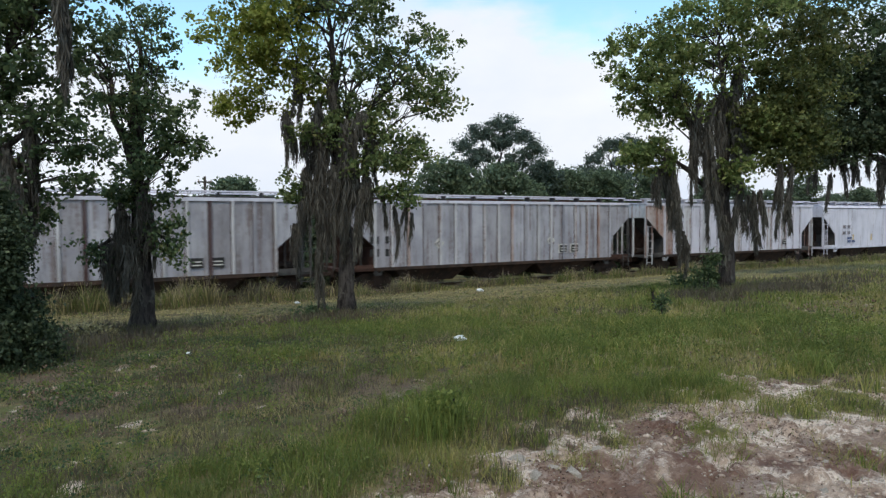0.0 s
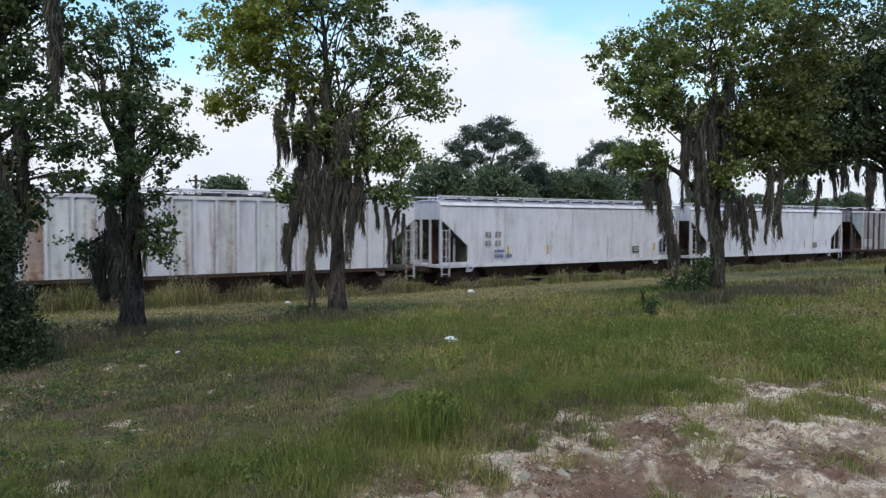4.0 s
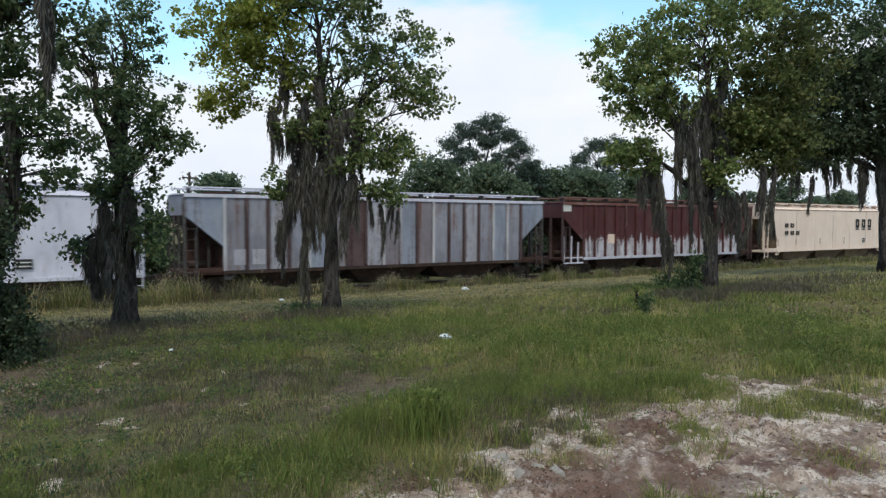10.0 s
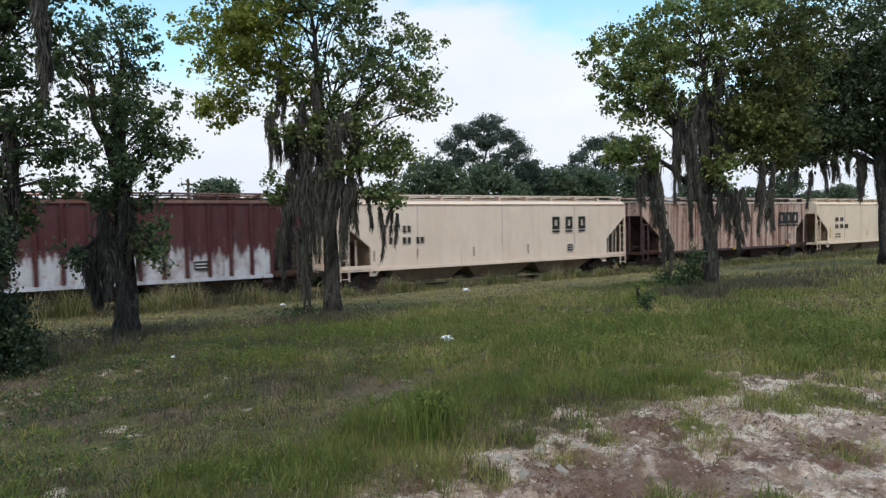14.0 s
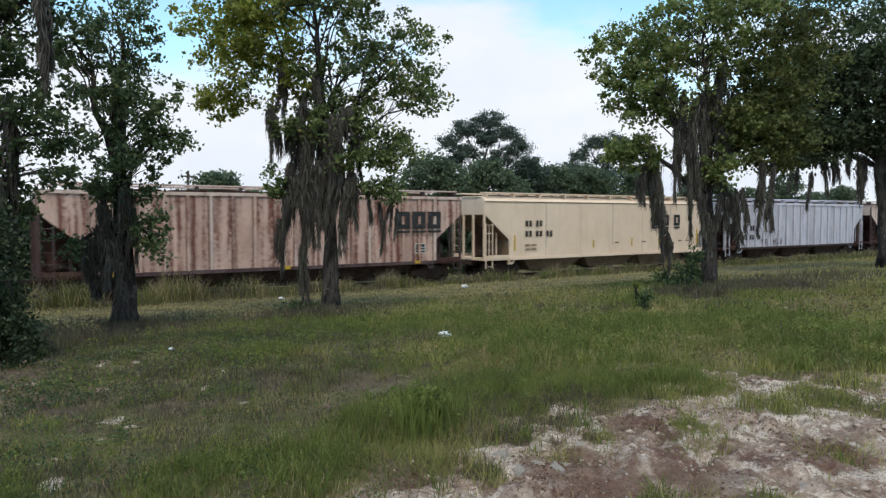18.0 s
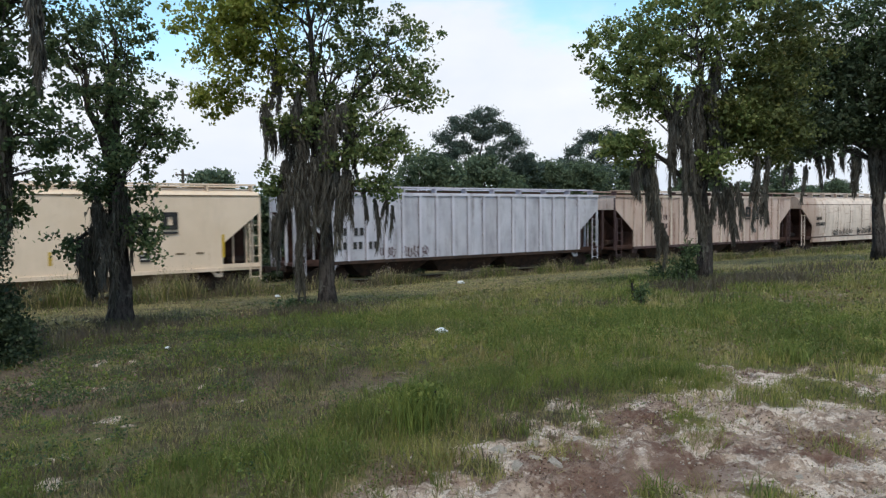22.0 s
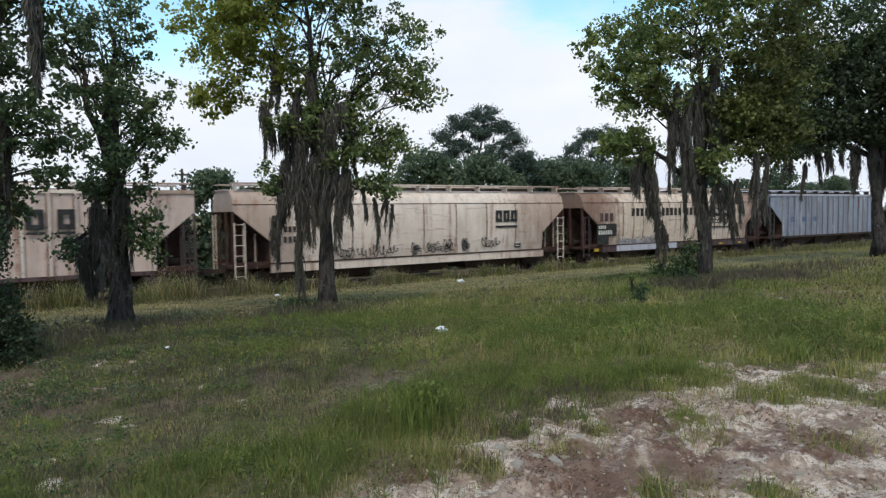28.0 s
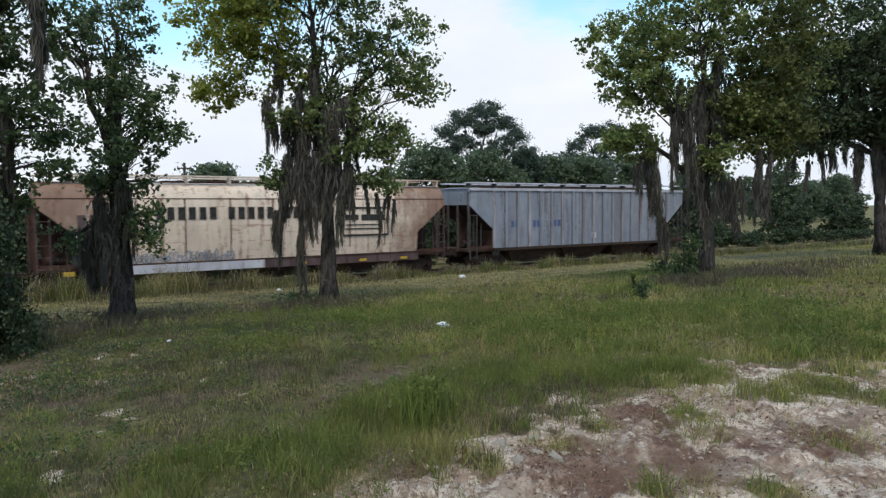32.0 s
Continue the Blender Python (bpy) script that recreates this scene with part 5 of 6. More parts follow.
    # the right-hand lobes take a darker leaf in place of shade
    tree("broad leafy tree draped with dark moss above shrubs", (14.32, 10.6), 0.26, 2.7,
         [(-2.2, 0, 6.4, 1.4, 1.3, 1.8, 140), (-0.2, 0, 7.7, 2.0, 1.9, 1.6, 160), (-2.3, 0, 4.2, 0.95, 0.8, 0.55, 46), (0.1, -0.4, 3.8, 0.6, 0.6, 0.45, 22), (1.2, 0.1, 5.0, 1.1, 1.0, 0.7, 40), (-1.2, 0.2, 5.6, 0.8, 1.0, 0.6, 22)],
         LEAF_SUNNY, 0.12, 13, per=42, clump=0.22, twigs=11,
         moss=[(-1.68, -0.2, 4.6, 0.26, 2.4, 380), (-1.45, -0.2, 3.2, 0.17, 2.1, 300), (-1.25, -0.2, 2.0, 0.10, 1.2, 160), (-2.0, -0.2, 3.9, 0.10, 1.2, 150), (-0.86, -0.2, 6.1, 0.17, 3.2, 320), (-0.52, -0.3, 5.9, 0.20, 4.1, 400),
               (-0.2, -0.2, 6.0, 0.26, 2.6, 320), (0.1, -0.2, 6.2, 0.36, 2.8, 420), (0.35, -0.2, 5.6, 0.26, 2.2, 320), (0.67, -0.2, 6.0, 0.24, 2.0, 280), (-0.3, -0.3, 3.6, 0.14, 1.9, 220), (0.25, -0.3, 3.4, 0.12, 1.6, 180),
               (0.52, -0.3, 3.2, 0.09, 1.3, 150), (0.72, -0.3, 3.15, 0.11, 1.65, 190), (0.95, -0.3, 3.2, 0.08, 1.3, 130), (1.4, -0.3, 4.1, 0.12, 2.15, 220), (1.62, -0.3, 3.2, 0.06, 1.2, 90), (1.85, -0.2, 3.95, 0.08, 1.9, 140), (-0.1, -0.25, 2.5, 0.14, 1.4, 160), (0.2, -0.2, 7.0, 0.2, 1.6, 160)],
         extra_lobes=[(1.7, 0.1, 5.3, 1.1, 0.9, 1.0, 80), (1.2, 0.0, 4.4, 0.7, 0.7, 0.6, 34), (0.6, -0.2, 5.2, 0.9, 0.6, 0.9, 50), (1.9, 0.2, 6.4, 1.5, 1.4, 1.5, 100), (2.0, 0.2, 8.4, 1.5, 1.3, 1.1, 70), (2.6, 0.3, 4.7, 1.0, 0.9, 0.7, 42), (2.9, 0.2, 7.4, 1.2, 1.2, 1.3, 38), (2.2, 0.3, 4.0, 0.8, 0.7, 0.45, 26)], extra_leaf=LEAF_MID, lean=(0.01, 0))
    # lower lobes get darker leaves than the top: crown shade by colour
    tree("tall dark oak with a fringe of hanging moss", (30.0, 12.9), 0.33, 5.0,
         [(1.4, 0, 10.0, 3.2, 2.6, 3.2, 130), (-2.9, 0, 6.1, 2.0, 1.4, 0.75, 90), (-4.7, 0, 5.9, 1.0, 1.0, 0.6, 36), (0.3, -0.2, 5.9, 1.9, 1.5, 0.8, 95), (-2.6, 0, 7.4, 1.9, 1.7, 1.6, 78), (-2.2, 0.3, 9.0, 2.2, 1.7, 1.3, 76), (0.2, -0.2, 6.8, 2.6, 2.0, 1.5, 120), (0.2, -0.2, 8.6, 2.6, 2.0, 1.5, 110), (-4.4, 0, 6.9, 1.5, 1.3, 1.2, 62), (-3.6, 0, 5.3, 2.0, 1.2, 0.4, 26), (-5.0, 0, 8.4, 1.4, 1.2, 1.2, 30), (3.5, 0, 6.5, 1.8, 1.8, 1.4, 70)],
         LEAF_DARK_SHADED, 0.18, 14, extra_lobes=[(-1.6, 0, 10.6, 2.6, 2.4, 2.6, 110), (-4.2, 0, 9.4, 1.6, 1.3, 1.8, 56), (-5.0, 0, 12.0, 1.8, 1.6, 1.8, 36), (2.0, 0, 13.5, 3.0, 2.4, 1.8, 90)], extra_leaf=LEAF_DARK, clump=0.42, per=42,
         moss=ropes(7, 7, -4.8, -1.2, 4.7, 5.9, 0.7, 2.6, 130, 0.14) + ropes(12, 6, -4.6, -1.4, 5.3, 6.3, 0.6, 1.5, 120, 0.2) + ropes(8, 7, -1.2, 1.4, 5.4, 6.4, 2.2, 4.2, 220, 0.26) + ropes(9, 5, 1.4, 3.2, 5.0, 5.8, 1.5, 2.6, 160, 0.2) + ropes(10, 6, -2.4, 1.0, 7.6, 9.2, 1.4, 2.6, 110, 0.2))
    tree("dark-leaved tree with long pale moss strands", (-3.5, 12.4), 0.24, 2.8,
         [(0.2, 0, 6.7, 1.6, 1.4, 1.3, 140), (1.4, 0, 6.1, 0.95, 0.9, 1.2, 66), (2.1, 0, 6.9, 0.8, 0.8, 0.7, 36), (0.9, 0, 5.0, 1.1, 1.0, 0.6, 40), (-1.2, 0, 5.5, 1.3, 1.3, 1.3, 60), (1.6, 0, 4.3, 0.9, 0.8, 0.5, 26), (0.8, 0, 3.5, 0.8, 0.7, 0.6, 20), (1.5, 0, 3.6, 0.7, 0.6, 0.45, 12), (2.3, 0, 3.9, 0.6, 0.5, 0.4, 9), (2.2, 0, 3.2, 0.6, 0.5, 0.3, 8), (1.35, 0, 2.7, 0.4, 0.4, 0.35, 8), (0.95, 0.1, 2.9, 0.4, 0.4, 0.7, 16)],
         LEAF_DARK, 0.10, 15, per=38, clump=0.19, twigs=11,
         moss=[(2.15, -0.4, 7.3, 0.12, 2.5, 260), (2.1, -0.4, 5.6, 0.05, 1.0, 70)] + ropes(11, 6, 0.2, 1.35, 3.6, 5.6, 1.8, 3.4, 150, 0.12) + ropes(23, 3, 0.7, 1.25, 3.1, 4.1, 1.4, 2.4, 120, 0.12))


def bush(label, at, size, leaf, leaf_size, seed, n=60, category="bush", group=""):
    rng = np.random.default_rng(seed)
    b = tagged(new("bush"), label, category, group)
    b.matrix_world = pose(*site(*at), float(land(at[0], at[1])) - 0.04, 0, 0, FACING)
    w, d, h = size
    lobes = [(rng.uniform(-0.4, 0.4) * w, rng.uniform(-0.3, 0.3) * d, h * f, w * 0.62 * (1.05 - 0.45 * f), d * 0.6 * (1.05 - 0.4 * f), h * 0.26, n) for f in (0.2, 0.42, 0.64, 0.82)]
    pts, hubs = crown_points(lobes, rng, 0.10 + 0.035 * w, 14)
    pts = pts[pts[:, 2] > 0.02]
    for i in range(4):
        hb = hubs[rng.integers(len(hubs))]
        part("stem", Shape().tube(crooked(rng, (rng.uniform(-0.1, 0.1) * w, rng.uniform(-0.1, 0.1) * d, 0), hb, 4), [0.03 * h ** 0.5, 0.026 * h ** 0.5, 0.02, 0.014, 0.008], 5), BARK, b)
    piece("foliage", leaves_mesh("foliage", pts, leaf_size, leaf, rng), b)
    return b


def far_plants():
    def far_tree(label, at, height, lobes, leaf, seed, r=0.3, size=0.5, per=34, clump=0.72, rise=0.0):
        tree(label, at, r, height * 0.35, [(x, y, z + rise, *rest) for x, y, z, *rest in lobes], leaf, size, seed, per=per, clump=clump, twigs=3)

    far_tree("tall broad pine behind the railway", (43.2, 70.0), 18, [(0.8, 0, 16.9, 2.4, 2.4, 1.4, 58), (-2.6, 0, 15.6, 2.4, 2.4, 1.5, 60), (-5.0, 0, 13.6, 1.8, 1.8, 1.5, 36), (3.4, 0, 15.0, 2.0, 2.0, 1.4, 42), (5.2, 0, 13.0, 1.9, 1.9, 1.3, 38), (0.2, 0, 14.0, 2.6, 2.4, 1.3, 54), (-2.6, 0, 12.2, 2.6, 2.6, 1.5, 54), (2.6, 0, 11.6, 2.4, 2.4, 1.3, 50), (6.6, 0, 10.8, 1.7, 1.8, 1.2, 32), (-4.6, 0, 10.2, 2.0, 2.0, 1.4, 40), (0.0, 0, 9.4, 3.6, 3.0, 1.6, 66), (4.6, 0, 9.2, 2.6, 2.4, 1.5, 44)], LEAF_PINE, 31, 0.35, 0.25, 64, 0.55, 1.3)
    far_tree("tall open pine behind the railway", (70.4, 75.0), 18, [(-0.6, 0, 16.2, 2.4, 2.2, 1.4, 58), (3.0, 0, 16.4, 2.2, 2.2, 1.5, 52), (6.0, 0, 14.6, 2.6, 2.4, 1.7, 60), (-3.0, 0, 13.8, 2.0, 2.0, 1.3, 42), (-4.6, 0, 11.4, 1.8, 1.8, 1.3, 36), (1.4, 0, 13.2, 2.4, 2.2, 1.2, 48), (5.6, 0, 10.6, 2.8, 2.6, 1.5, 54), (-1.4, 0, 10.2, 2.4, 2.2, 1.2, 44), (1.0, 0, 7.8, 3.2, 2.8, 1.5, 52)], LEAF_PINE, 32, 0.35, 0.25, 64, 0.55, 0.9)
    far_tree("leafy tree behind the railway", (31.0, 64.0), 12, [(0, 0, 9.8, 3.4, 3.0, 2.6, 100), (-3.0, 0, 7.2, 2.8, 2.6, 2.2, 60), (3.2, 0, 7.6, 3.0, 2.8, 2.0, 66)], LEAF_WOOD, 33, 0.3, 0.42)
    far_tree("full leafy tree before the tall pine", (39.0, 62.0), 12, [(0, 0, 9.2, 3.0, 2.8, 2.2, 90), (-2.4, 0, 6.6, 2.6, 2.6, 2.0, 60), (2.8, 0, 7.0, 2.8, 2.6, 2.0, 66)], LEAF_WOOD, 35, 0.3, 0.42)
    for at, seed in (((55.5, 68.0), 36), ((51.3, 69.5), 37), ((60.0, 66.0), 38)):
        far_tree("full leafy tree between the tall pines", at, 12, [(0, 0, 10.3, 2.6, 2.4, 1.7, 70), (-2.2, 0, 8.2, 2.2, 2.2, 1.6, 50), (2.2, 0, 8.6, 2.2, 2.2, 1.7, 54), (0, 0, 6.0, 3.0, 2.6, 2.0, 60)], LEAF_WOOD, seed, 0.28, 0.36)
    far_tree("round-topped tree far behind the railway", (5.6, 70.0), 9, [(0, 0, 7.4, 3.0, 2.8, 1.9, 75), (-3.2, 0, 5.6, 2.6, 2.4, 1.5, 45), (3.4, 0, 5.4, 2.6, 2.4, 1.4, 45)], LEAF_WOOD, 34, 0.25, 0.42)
    rng = np.random.default_rng(77)
    k = 0
    for x0, x1, y0, y1, h0, h1, step in ((-42, -2, 52, 66, 4.6, 6.2, 5.5), (12.5, 23, 60, 76, 5.2, 6.8, 4.5), (23, 30, 60, 76, 7.5, 9.5, 5.0), (43, 72, 64, 82, 10.0, 12.8, 4.2), (74, 108, 60, 90, 10.5, 13.5, 5.0), (108, 165, 62, 90, 8.0, 10.5, 5.0)):
        x = x0
        while x < x1:
            h = rng.uniform(h0, h1)
            y = rng.uniform(y0, y1)
            w = rng.uniform(2.4, 3.4)
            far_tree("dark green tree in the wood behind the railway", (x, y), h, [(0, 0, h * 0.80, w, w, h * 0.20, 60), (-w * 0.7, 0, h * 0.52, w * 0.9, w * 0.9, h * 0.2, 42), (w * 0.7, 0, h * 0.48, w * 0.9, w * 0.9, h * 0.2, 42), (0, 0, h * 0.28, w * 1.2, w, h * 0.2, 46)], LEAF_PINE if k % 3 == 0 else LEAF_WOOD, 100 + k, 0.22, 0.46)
            k += 1
            x += step * rng.uniform(0.8, 1.25)
    # scrub along the far side of the track
    for j in range(34):
        x = -14 + j * 3.5 + rng.uniform(-0.8, 0.8)
        tall = 2.6 if x < 34 else 3.4
        bush("dark scrub bush beyond the railway track", (x, 31.0 + rng.uniform(0, 5)), (rng.uniform(2.2, 3.2), 2.0, tall * rng.uniform(0.75, 1.25)), LEAF_DARK_SHADED, 0.28, 300 + j, 34, "bush", "scrub beyond the track")
    for j in range(34):
        bush("tall dark thicket behind the railway scrub", (-18 + j * 2.1 + rng.uniform(-0.5, 0.5), 37.0 + rng.uniform(0, 3)), (2.8, 2.2, rng.uniform(4.1, 4.9)), LEAF_DARK_SHADED, 0.30, 700 + j, 36, "bush", "thicket beyond the track")
    # row added beyond the track so the view beneath the wagons stays dark
    for j in range(46):
        bush("low dark undergrowth beyond the railway track", (-13 + j * 2.3 + rng.uniform(-0.4, 0.4), 28.7 + rng.uniform(0, 1.2)), (2.0, 1.2, rng.uniform(0.9, 1.5)), LEAF_DARK_SHADED, 0.22, 500 + j, 24, "bush", "undergrowth beyond the track")
    bush("dense dark evergreen bush at the lot's edge", (-2.62, 9.9), (1.0, 1.0, 2.75), LEAF_DARK_SHADED, 0.065, 41, 460)
    bush("low dark shrub round a mossy tree trunk", (13.75, 10.9), (1.2, 0.7, 0.75), LEAF_DARK, 0.075, 42, 34)
    bush("low dark-green shrub at a tree's foot", (13.35, 10.4), (0.55, 0.5, 1.3), LEAF_DARK, 0.08, 43, 18)
    bush("upright green weed in the grass", (9.0, 8.3), (0.10, 0.10, 0.72), WEED, 0.06, 44, 5)
    bush("slender dark weed in the grass", (8.75, 7.85), (0.14, 0.14, 0.5), LEAF_DARK, 0.06, 48, 6)
    bush("bushy green weed beside the sandy patch", (1.73, 3.75), (0.30, 0.30, 0.36), WEED, 0.045, 45, 16)
    bush("low dark shrub at a tree's foot", (2.9, 13.6), (0.9, 0.5, 0.32), LEAF_DARK, 0.08, 46, 22)
    bush("brownish weed clump in the grass", (-1.7, 13.1), (0.8, 0.5, 0.32), GRASS_DRY, 0.08, 47, 20)


def blades(name, xy, height, width, material, rng, lean=0.35):
    """Grass: each blade two bent segments that taper to a point."""
    n = len(xy)
    z = land(xy[:, 0], xy[:, 1])
    a = rng.uniform(0, 2 * np.pi, n)
    w = (width * rng.uniform(0.6, 1.4, n))[:, None]
    side = np.stack([np.cos(a), np.sin(a), np.zeros(n)], 1)
    b = rng.uniform(0, 2 * np.pi, n)
    bend = np.stack([np.cos(b), np.sin(b), np.zeros(n)], 1) * (height * lean * rng.uniform(0.2, 1.6, n))[:, None]
    p = on_site(xy, z - 0.01)
    up = np.stack([np.zeros(n), np.zeros(n), height], 1)
    mid = p + up * 0.55 + bend * 0.35
    tip = p + up * 0.98 + bend
    v = np.stack([p - side * w, p + side * w, mid + side * w * 0.75, mid - side * w * 0.75, tip], 1).reshape(-1, 3)
    k = np.arange(n)[:, None] * 5
    t = np.concatenate([k + np.array([[0, 1, 2]]), k + np.array([[0, 2, 3]]), k + np.array([[3, 2, 4]])], 1).reshape(-1, 3)
    return array_mesh(name, v, t, material)


def meadow(rng, count, r0, r1, tuft):
    """Tuft by tuft places in a sector of the lot, r0 to r1 metres from the viewer."""
    m = count // tuft
    r = np.sqrt(rng.uniform(r0 * r0, r1 * r1, m))
    a = LOT_VIEW + rng.uniform(-radians(46), radians(46), m)
    c = np.stack([r * np.cos(a), r * np.sin(a)], 1)
    keep = rng.uniform(0, 1, m) > bare(c[:, 0], c[:, 1]) * 0.97
    c = c[keep & (c[:, 1] < 23.2)]
    idx = np.repeat(np.arange(len(c)), tuft)
    return c[idx] + rng.normal(size=(len(idx), 2)) * (0.024 + 0.0032 * np.hypot(c[idx, 0], c[idx, 1]))[:, None], idx


def lane_at(xy):
    """The mown strip before the track, 0 to 1."""
    return np.clip(1.35 - np.abs(xy[:, 1] - 17.8 - 0.4 * wobble(xy[:, 0], xy[:, 1], 3.0, 71)) / 3.6, 0, 1) * np.clip((40 - xy[:, 0]) / 12, 0, 1)


def grass():
    rng = np.random.default_rng(5)
    for r0, r1, count, h, w in ((2.6, 6.5, 110000, 0.085, 0.0024), (6.5, 12.0, 130000, 0.11, 0.0040), (12.0, 22.0, 130000, 0.15, 0.0065), (22.0, 48.0, 90000, 0.20, 0.013)):
        xy, idx = meadow(rng, count, r0, r1, 13)
        lush = 0.8 + 0.4 * wobble(xy[:, 0], xy[:, 1], 1.3, 6) + 0.35 * wobble(xy[:, 0], xy[:, 1], 0.37, 16)
        across = 0.89 * xy[:, 0] - 0.456 * xy[:, 1]
        sparse = np.clip((wobble(xy[:, 0], xy[:, 1], 0.9, 33) + 0.6 * wobble(xy[:, 0], xy[:, 1], 0.31, 35) - 0.12) * 2.2, 0, 1) * np.clip(0.55 - 0.2 * across, 0.25, 1) * np.clip((14 - xy[:, 1]) / 4, 0, 1)
        rich, poor = spots(xy[:, 0], xy[:, 1], LUSH), spots(xy[:, 0], xy[:, 1], THIN)
        sparse = np.clip(np.maximum(sparse * (1 - rich), 0.85 * np.maximum(poor, spots(xy[:, 0], xy[:, 1], BROWN)) * (1 - rich)), 0, 1)
        kept = rng.uniform(0, 1, len(xy)) > 0.74 * sparse
        xy, lush, sparse, across, rich, poor = xy[kept], lush[kept], sparse[kept], across[kept], rich[kept], poor[kept]
        hh = h * rng.uniform(0.45, 1.35, len(xy)) * np.clip(lush + 0.55 * rich + 0.35 * wobble(xy[:, 0], xy[:, 1], 0.2, 94), 0.25, 1.9) * (1 - 0.55 * sparse)
        lane = lane_at(xy)
        hh = hh * (1 - 0.62 * lane)
        dry = rng.uniform(0, 1, len(xy)) < np.clip(0.24 + 0.35 * wobble(xy[:, 0], xy[:, 1], 1.4, 12) + 0.3 * wobble(xy[:, 0], xy[:, 1], 0.38, 83) - 0.22 * rich - 0.16 * np.clip(0.5 - 0.25 * across, 0, 1.3) + 0.9 * lane, 0.03, 0.93)
        # more dark mauve blades towards the left, partly standing in for shade
        mauve = ~dry & (rng.uniform(0, 1, len(xy)) < np.clip(1.3 * (wobble(xy[:, 0], xy[:, 1], 1.9, 21) - 0.18 + 0.75 * np.clip(0.35 - 0.25 * across, 0, 1.8) + 0.3 * sparse + 0.45 * poor - 0.45 * rich + 0.3 * wobble(xy[:, 0], xy[:, 1], 0.45, 81) + 0.22 * wobble(xy[:, 0], xy[:, 1], 0.17, 82)), 0, 0.88))
        tagged(new("seed_grass", blades("seed_grass", xy[mauve], hh[mauve], w, GRASS_MAUVE, rng)), "mauve-grey seed grass in patches", "grass", kind="stuff")
        fresh = ~dry & ~mauve & (rng.uniform(0, 1, len(xy)) < 0.8 * rich)
        tagged(new("grass", blades("grass", xy[fresh], hh[fresh] * 1.1, w * 1.25, WEED, rng, 0.5)), "fresh green grass in lush patches", "grass", kind="stuff")
        dry_or = dry | mauve | fresh
        tagged(new("grass", blades("grass", xy[~dry_or], hh[~dry_or], w, GRASS, rng)), "uneven green grass on the sandy lot", "grass", kind="stuff")
        tagged(new("dry_grass", blades("dry_grass", xy[dry], hh[dry] * 0.9, w, GRASS_DRY, rng)), "straw-coloured dry grass among the green", "grass", kind="stuff")
    # clumps of longer grass
    for r0, r1, n, per, h, w in ((2.7, 6.0, 420, 34, 0.20, 0.0032), (6.0, 11.0, 620, 26, 0.24, 0.005), (11.0, 20.0, 700, 18, 0.30, 0.008)):
        xy, idx = meadow(rng, n * per, r0, r1, per)
        xy = xy + rng.normal(size=xy.shape) * 0.03
        size = rng.uniform(0.5, 1.25, n)[idx % n]
        pick = rng.uniform(0, 1, n)[idx % n]
        hh = h * size * rng.uniform(0.4, 1.15, len(xy)) * (1 - 0.85 * lane_at(xy)) * np.clip(1.0 + 0.12 * (0.89 * xy[:, 0] - 0.456 * xy[:, 1]), 0.45, 1)
        rich = spots(xy[:, 0], xy[:, 1], LUSH)
        some = rng.uniform(0, 1, n)[idx % n] < 0.35 + 0.65 * rich
        xy, hh, pick = xy[some], hh[some], pick[some]
        tagged(new("grass_clumps", blades("grass_clumps", xy[pick < 0.6], hh[pick < 0.6], w, WEED, rng, 0.45)), "clumps of longer fresh green grass", "grass", kind="stuff")
        tagged(new("grass_clumps", blades("grass_clumps", xy[pick >= 0.6], hh[pick >= 0.6], w, GRASS, rng, 0.5)), "clumps of longer yellowish grass", "grass", kind="stuff")
    # low herbs and fallen leaves between the blades
    for r0, r1, n, size in ((2.6, 6.5, 34000, 0.017), (6.5, 12.0, 30000, 0.036), (12.0, 23.0, 30000, 0.06)):
        xy, idx = meadow(rng, n, r0, r1, 5)
        xy = xy[rng.uniform(0, 1, len(xy)) > np.maximum(0.85 * lane_at(xy), np.clip(0.45 - 1.5 * wobble(xy[:, 0], xy[:, 1], 0.4, 96) - 0.8 * wobble(xy[:, 0], xy[:, 1], 0.15, 97), 0, 0.95))]
        z = land(xy[:, 0], xy[:, 1]) + np.abs(rng.normal(size=len(xy))) * 1.6 * size + 0.008
        p = on_site(xy, z)
        old = rng.uniform(0, 1, len(p)) < np.clip(0.12 + 0.45 * wobble(xy[:, 0], xy[:, 1], 0.8, 41) + 0.35 * spots(xy[:, 0], xy[:, 1], THIN) + 0.3 * spots(xy[:, 0], xy[:, 1], BROWN), 0.03, 0.85)
        tagged(new("herbs", leaves_mesh("herbs", p[~old], size, HERB, rng)), "small broad-leaved herbs in the grass", "herbs", kind="stuff")
        tagged(new("leaf_litter", leaves_mesh("leaf_litter", p[old] - np.array([0, 0, 0.6 * size]), size, LITTER, rng)), "fallen brown and pale leaves", "leaf litter", kind="stuff")
    n = 42000
    xy = np.stack([rng.uniform(0.4, 8.5, n), rng.uniform(1.0, 4.6, n)], 1)
    drift = wobble(xy[:, 0], xy[:, 1], 0.55, 51) + 0.5 * wobble(xy[:, 0], xy[:, 1], 0.16, 53)
    xy = xy[(bare(xy[:, 0], xy[:, 1]) > 0.15) & (rng.uniform(0, 1, n) < np.clip(1.2 * (drift - 0.15) + 0.9 * spots(xy[:, 0], xy[:, 1], BROWN), 0.04, 0.95))]
    p = on_site(xy, land(xy[:, 0], xy[:, 1]) + 0.006)
    tagged(new("leaf_litter", leaves_mesh("leaf_litter", p, 0.019, LITTER, rng)), "brown litter scattered on the sand", "leaf litter", kind="stuff")
